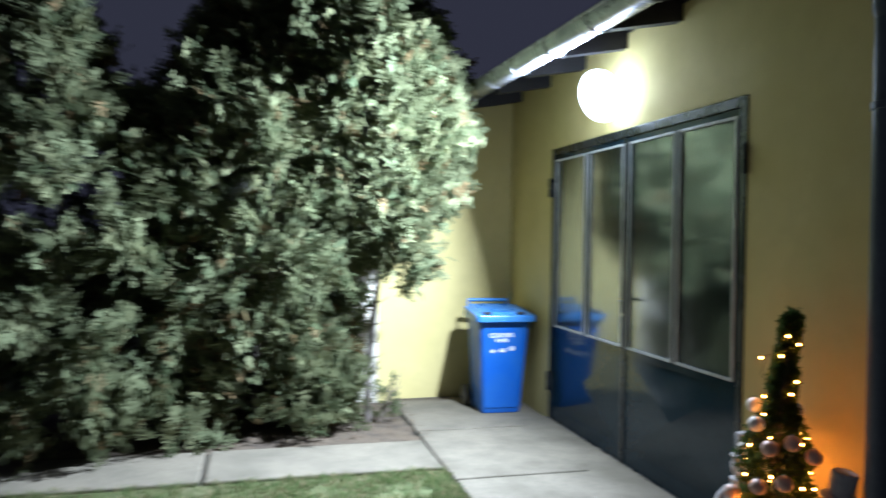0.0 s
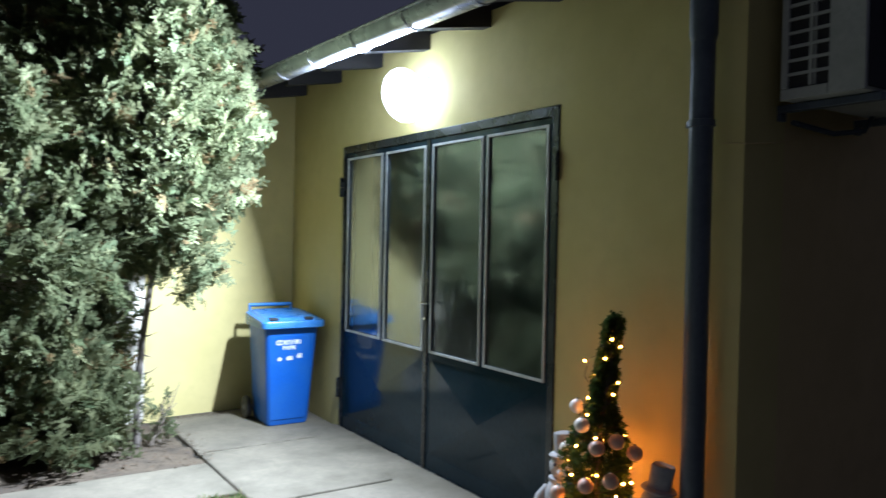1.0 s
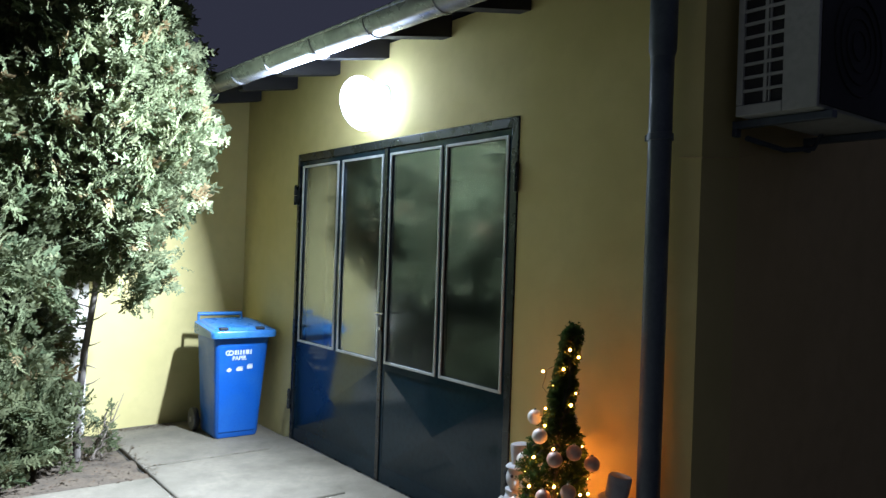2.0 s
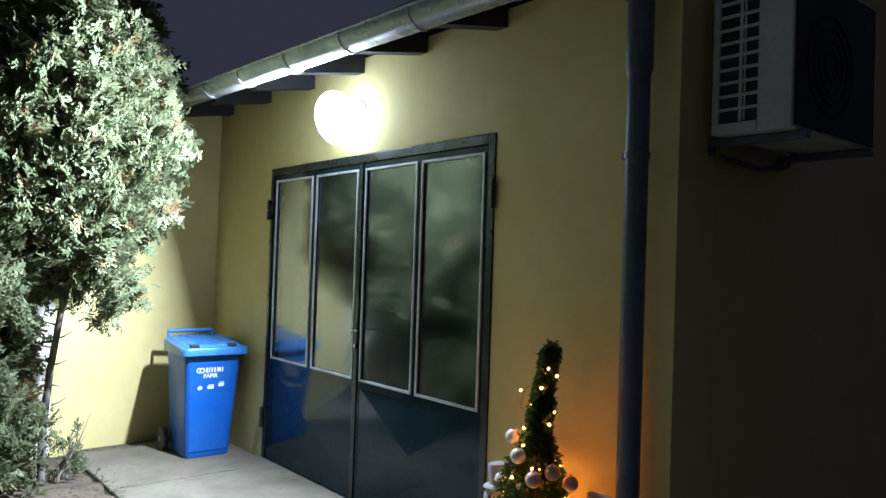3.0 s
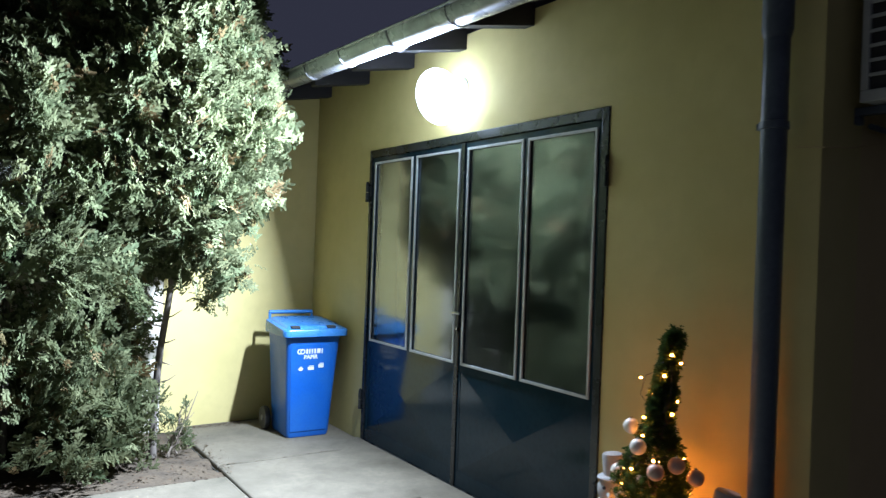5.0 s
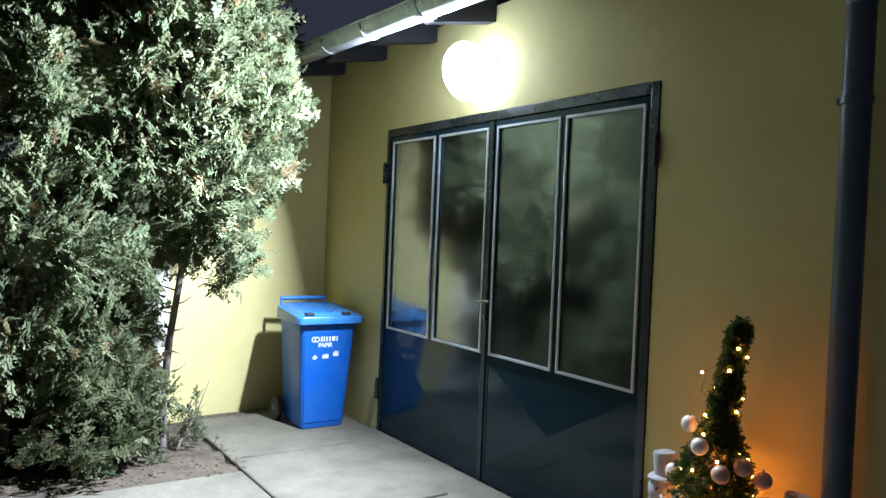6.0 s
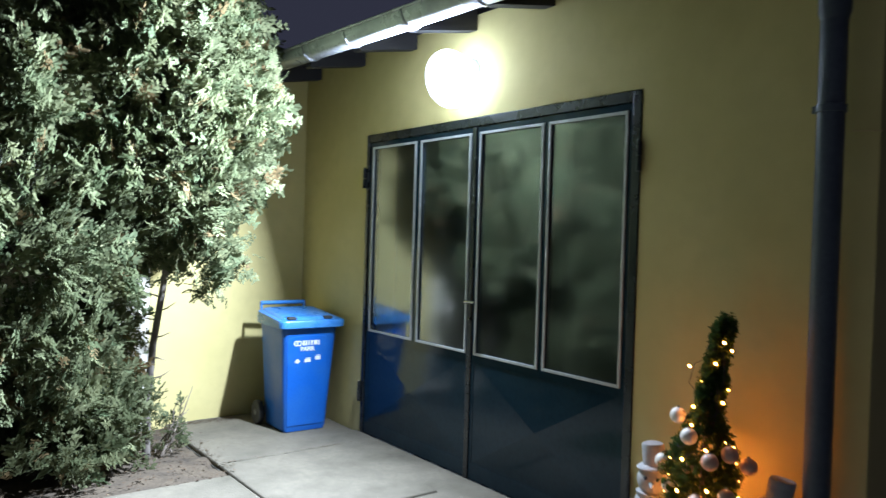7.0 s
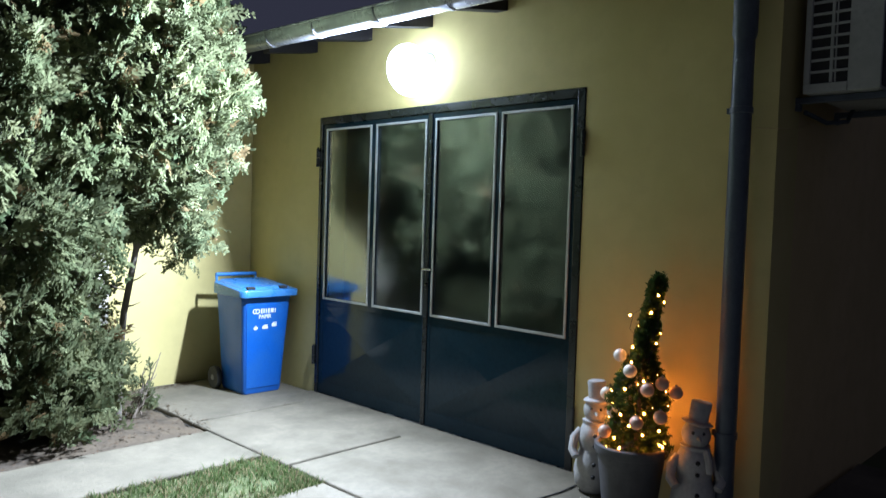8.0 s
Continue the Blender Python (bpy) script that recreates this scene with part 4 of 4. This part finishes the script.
def light_string():
    top = thing("light_string", pose(*POT_AT, 0), "warm fairy light string wound round the conifer", "light")
    rng = random.Random(5)
    wire, spots = [], []
    steps = 210
    a = -1.2
    for i in range(steps):
        q = i / (steps - 1)
        h = 0.02 + 0.92 * q ** 1.25 + 0.035 * math.sin(i * 0.31) + 0.02 * math.sin(i * 0.83)
        a += 0.16 + 0.30 * rng.random() + 0.12 * math.sin(i * 0.13)
        x, y, z = on_cone(min(0.97, max(0.01, h)), a, 0.004 + 0.030 * rng.random())
        p = (x - POT_AT[0], y - POT_AT[1], z + rng.uniform(-0.015, 0.015))
        wire.append(p)
        if i % (2 + int(6 * q)) == 0:
            spots.append(p)
    w = Build()
    w.tube(wire, 0.0016, 5)
    w.part("wire", BLACK, top)
    loop = Build()
    c = cone_axis(0.8)
    loop.tube([(c[0] - 0.04, c[1], c[2] + 0.02), (c[0] - 0.08, c[1] - 0.04, c[2] - 0.01), (c[0] - 0.09, c[1] - 0.06, c[2] - 0.09), (c[0] - 0.05, c[1] - 0.04, c[2] - 0.14)], 0.0014, 5)
    loop.part("wire", BLACK, top)
    spots.append((c[0] - 0.09, c[1] - 0.06, c[2] - 0.02))
    for h0, h1, out in ((0.86, 0.66, 0.050), (0.74, 0.50, 0.042)):
        lead = Build()
        high, low = cone_axis(h0), cone_axis(h1)
        lead.tube([(high[0] + 0.03, high[1] - 0.03, high[2]), (high[0] + out, high[1] - 0.045, high[2] - 0.03), (low[0] + out + 0.035, low[1] - 0.05, (high[2] + low[2]) / 2 - 0.02), (low[0] + out + 0.01, low[1] - 0.05, low[2] - 0.01), (low[0] + 0.04, low[1] - 0.05, low[2] - 0.02)], 0.0014, 5)
        lead.part("wire", BLACK, top)
    shape = Build()
    shape.ball((0, 0, 0), 0.0052, 5)
    first = shape.part("bulb", BULB, top, smooth=True)
    first.location = spots[0]
    for p in spots[1:]:
        o = new("bulb", first.data)
        o.parent, o.location = top, p


def figurines():
    """Two plain snowmen with top hats; coal eyes and buttons are dark faces of the same mesh."""
    for x, y, turn, tilt in ((2.845, -0.150, 30, -5), (3.432, -0.155, 34, 9)):
        b = Build()
        b.lathe([(0.0, 0.0), (0.085, 0.0), (0.108, 0.035), (0.118, 0.11), (0.108, 0.19), (0.088, 0.235), (0.086, 0.25), (0.096, 0.29), (0.094, 0.34), (0.072, 0.385), (0.048, 0.402), (0.0, 0.406)], (0, 0, 0), 26)
        b.ball((0, -0.004, 0.462), 0.074, 12)
        b.lathe([(0.046, -0.016), (0.074, -0.012), (0.078, 0.006), (0.050, 0.014)], (0, 0, 0.400), 22)
        b.tube([(0.045, -0.060, 0.395), (0.052, -0.088, 0.350), (0.058, -0.098, 0.290)], [0.020, 0.019, 0.017], 8)
        hat = Build()
        hat.lathe([(0.0, 0.0), (0.076, 0.0), (0.081, 0.006), (0.076, 0.012), (0.051, 0.016), (0.052, 0.108), (0.047, 0.116), (0.0, 0.117)], (0, 0, 0), 26)
        lean = pose(0.004, 0, 0.520, 0, tilt, 0)
        made = {v: b.bm.verts.new(lean @ v.co) for v in hat.bm.verts}
        for f in hat.bm.faces:
            b.bm.faces.new([made[v] for v in f.verts])
        hat.bm.free()
        b.tube([(0, -0.072, 0.462), (0.004, -0.098, 0.459), (0.006, -0.118, 0.455)], [0.013, 0.009, 0.003], 8)
        for side in (-1, 1):
            b.tube([(side * 0.082, 0.0, 0.345), (side * 0.118, -0.020, 0.295), (side * 0.126, -0.050, 0.235), (side * 0.104, -0.086, 0.205)], [0.026, 0.028, 0.026, 0.022], 10)
        pale = len(b.bm.faces)
        for z, out in ((0.335, 0.094), (0.275, 0.092), (0.175, 0.111), (0.105, 0.117)):
            b.ball((0.0, -out, z), 0.0125, 6)
        for side in (-1, 1):
            b.ball((side * 0.026, -0.070, 0.484), 0.0085, 6)
        for v in b.bm.verts:
            v.co += 0.004 * noise.noise_vector(v.co * 14)
        ob = b.part("garden_figure", FIGURE, smooth=True)
        ob.data.materials.append(BLACK)
        for poly in ob.data.polygons:
            poly.material_index = int(poly.index >= pale)
        ob.matrix_world = pose(x, y, 0.009, 0, 0, turn) @ Matrix.Diagonal((0.97, 0.97, 0.97, 1))
        tagged(ob, "plain white snowman figure in a top hat beside the planter", "figure", "garden figures")


def floor_cable():
    b = Build()
    pts = [(2.70, -0.62, 0.006), (2.73, -0.46, 0.006), (2.748, -0.33, 0.007), (2.75, -0.20, 0.012), (2.77, -0.11, 0.014), (2.87, -0.05, 0.014), (2.98, -0.045, 0.014), (3.2, -0.04, 0.014), (3.45, -0.035, 0.014), (3.62, -0.03, 0.014)]
    b.tube(pts, 0.005, 8)
    tagged(b.part("power_cable", BLACK, smooth=True), "thin black power cable lying on the concrete", "cable")


planter(), potted_tree(), baubles(), light_string(), figurines(), floor_cable()


# ---------------------------------------------------------------- air conditioner on the side wall
def outdoor_unit():
    x0, x1, y0, y1, z0, z1 = 3.755, 4.095, 0.15, 0.95, 2.174, 2.83
    top = thing("outdoor_unit", pose(3.70, 0.55, 2.10), "white air conditioner outdoor unit on wall brackets", "air conditioner")
    inv = Matrix.Translation((-3.70, -0.55, -2.10))
    shift = lambda b: [setattr(v, "co", inv @ v.co) for v in b.bm.verts] and b
    b = Build()
    b.box((x0, y0 + 0.022, z0), (x1, y1, z1), 0.012)
    shift(b)
    body = b.part("casing", AC_WHITE, top)
    for lo, hi in (((x0 + 0.20, y0, z0), (x1 + 0.002, y0 + 0.021, z1)), ((x0, y0, z0), (x0 + 0.199, y0 + 0.021, z0 + 0.046)),
                   ((x0, y0, z1 - 0.05), (x0 + 0.199, y0 + 0.021, z1)), ((x0, y0, z0 + 0.047), (x0 + 0.03, y0 + 0.021, z1 - 0.051))):
        edge = Build()
        edge.box(lo, hi, 0.004)
        shift(edge)
        edge.part("side_panel" if lo[0] > x0 else "guard_frame", AC_WHITE, body)
    coil = Build()
    coil.box((x0 + 0.02, y0 + 0.014, z0 + 0.03), (x0 + 0.21, y0 + 0.021, z1 - 0.03))
    shift(coil)
    coil.part("coil", AC_DARK, body, "dark heat exchanger fins")
    for i in range(1, 10):
        s = Build()
        z = z0 + 0.047 + i * 0.0558
        s.box((x0 + 0.03, y0 + 0.002, z - 0.006), (x0 + 0.20, y0 + 0.012, z + 0.006))
        shift(s)
        s.part("guard_slat", AC_WHITE, body)
    p = Build()
    p.box((x0 + 0.118, y0 + 0.003, z0 + 0.05), (x0 + 0.132, y0 + 0.013, z1 - 0.05))
    p.box((x0 + 0.140, y0 + 0.003, z0 + 0.05), (x0 + 0.146, y0 + 0.013, z1 - 0.05))
    shift(p)
    p.part("guard_post", AC_WHITE, body)
    for r in (0.06, 0.11, 0.16, 0.21):
        ring = Build()
        ring.tube([(x1 + 0.008, 0.48 + r * math.cos(a), 2.47 + r * math.sin(a)) for a in np.linspace(0, 2 * math.pi, 33)], 0.004, 6)
        shift(ring)
        ring.part("fan_guard", AC_DARK, body)
    # Dark sheet over the front face; it carries the face's shade as colour.
    f = Build()
    f.box((x1, y0 + 0.022, z0 + 0.014), (x1 + 0.006, y1 - 0.014, z1 - 0.014), 0.003)
    shift(f)
    f.part("front_shade_panel", AC_DARK, body, "dark panel standing in for the shaded front")
    for y in (0.24, 0.86):
        k = Build()
        k.box((RIGHT_X - 0.002, y - 0.02, z0 - 0.035), (x1 + 0.03, y + 0.02, z0 - 0.004), 0.003)
        k.box((RIGHT_X - 0.002, y - 0.02, z0 - 0.07), (RIGHT_X + 0.02, y + 0.02, z0 - 0.036), 0.003)
        shift(k)
        k.part("wall_bracket", PIPE_ZINC, top)
    h = Build()
    h.tube([(x0 + 0.05, 0.80, z0 - 0.002), (x0 + 0.04, 0.75, z0 - 0.07), (x0 - 0.02, 0.6, z0 - 0.09), (x0 - 0.03, 0.3, z0 - 0.07)], 0.012, 10)
    shift(h)
    h.part("insulated_pipe", PIPE_ZINC, top, smooth=True)


def wall_cable():
    b = Build()
    b.tube([(3.60, -0.012, 2.00), (3.66, -0.010, 1.995), (3.712, -0.008, 1.99), (3.712, 0.2, 2.01), (3.715, 0.45, 2.06)], 0.0028, 8)
    tagged(b.part("wall_cable", SIDE_PLASTER, smooth=True), "thin painted-over cable clipped round the wall corner", "cable")


outdoor_unit(), wall_cable()
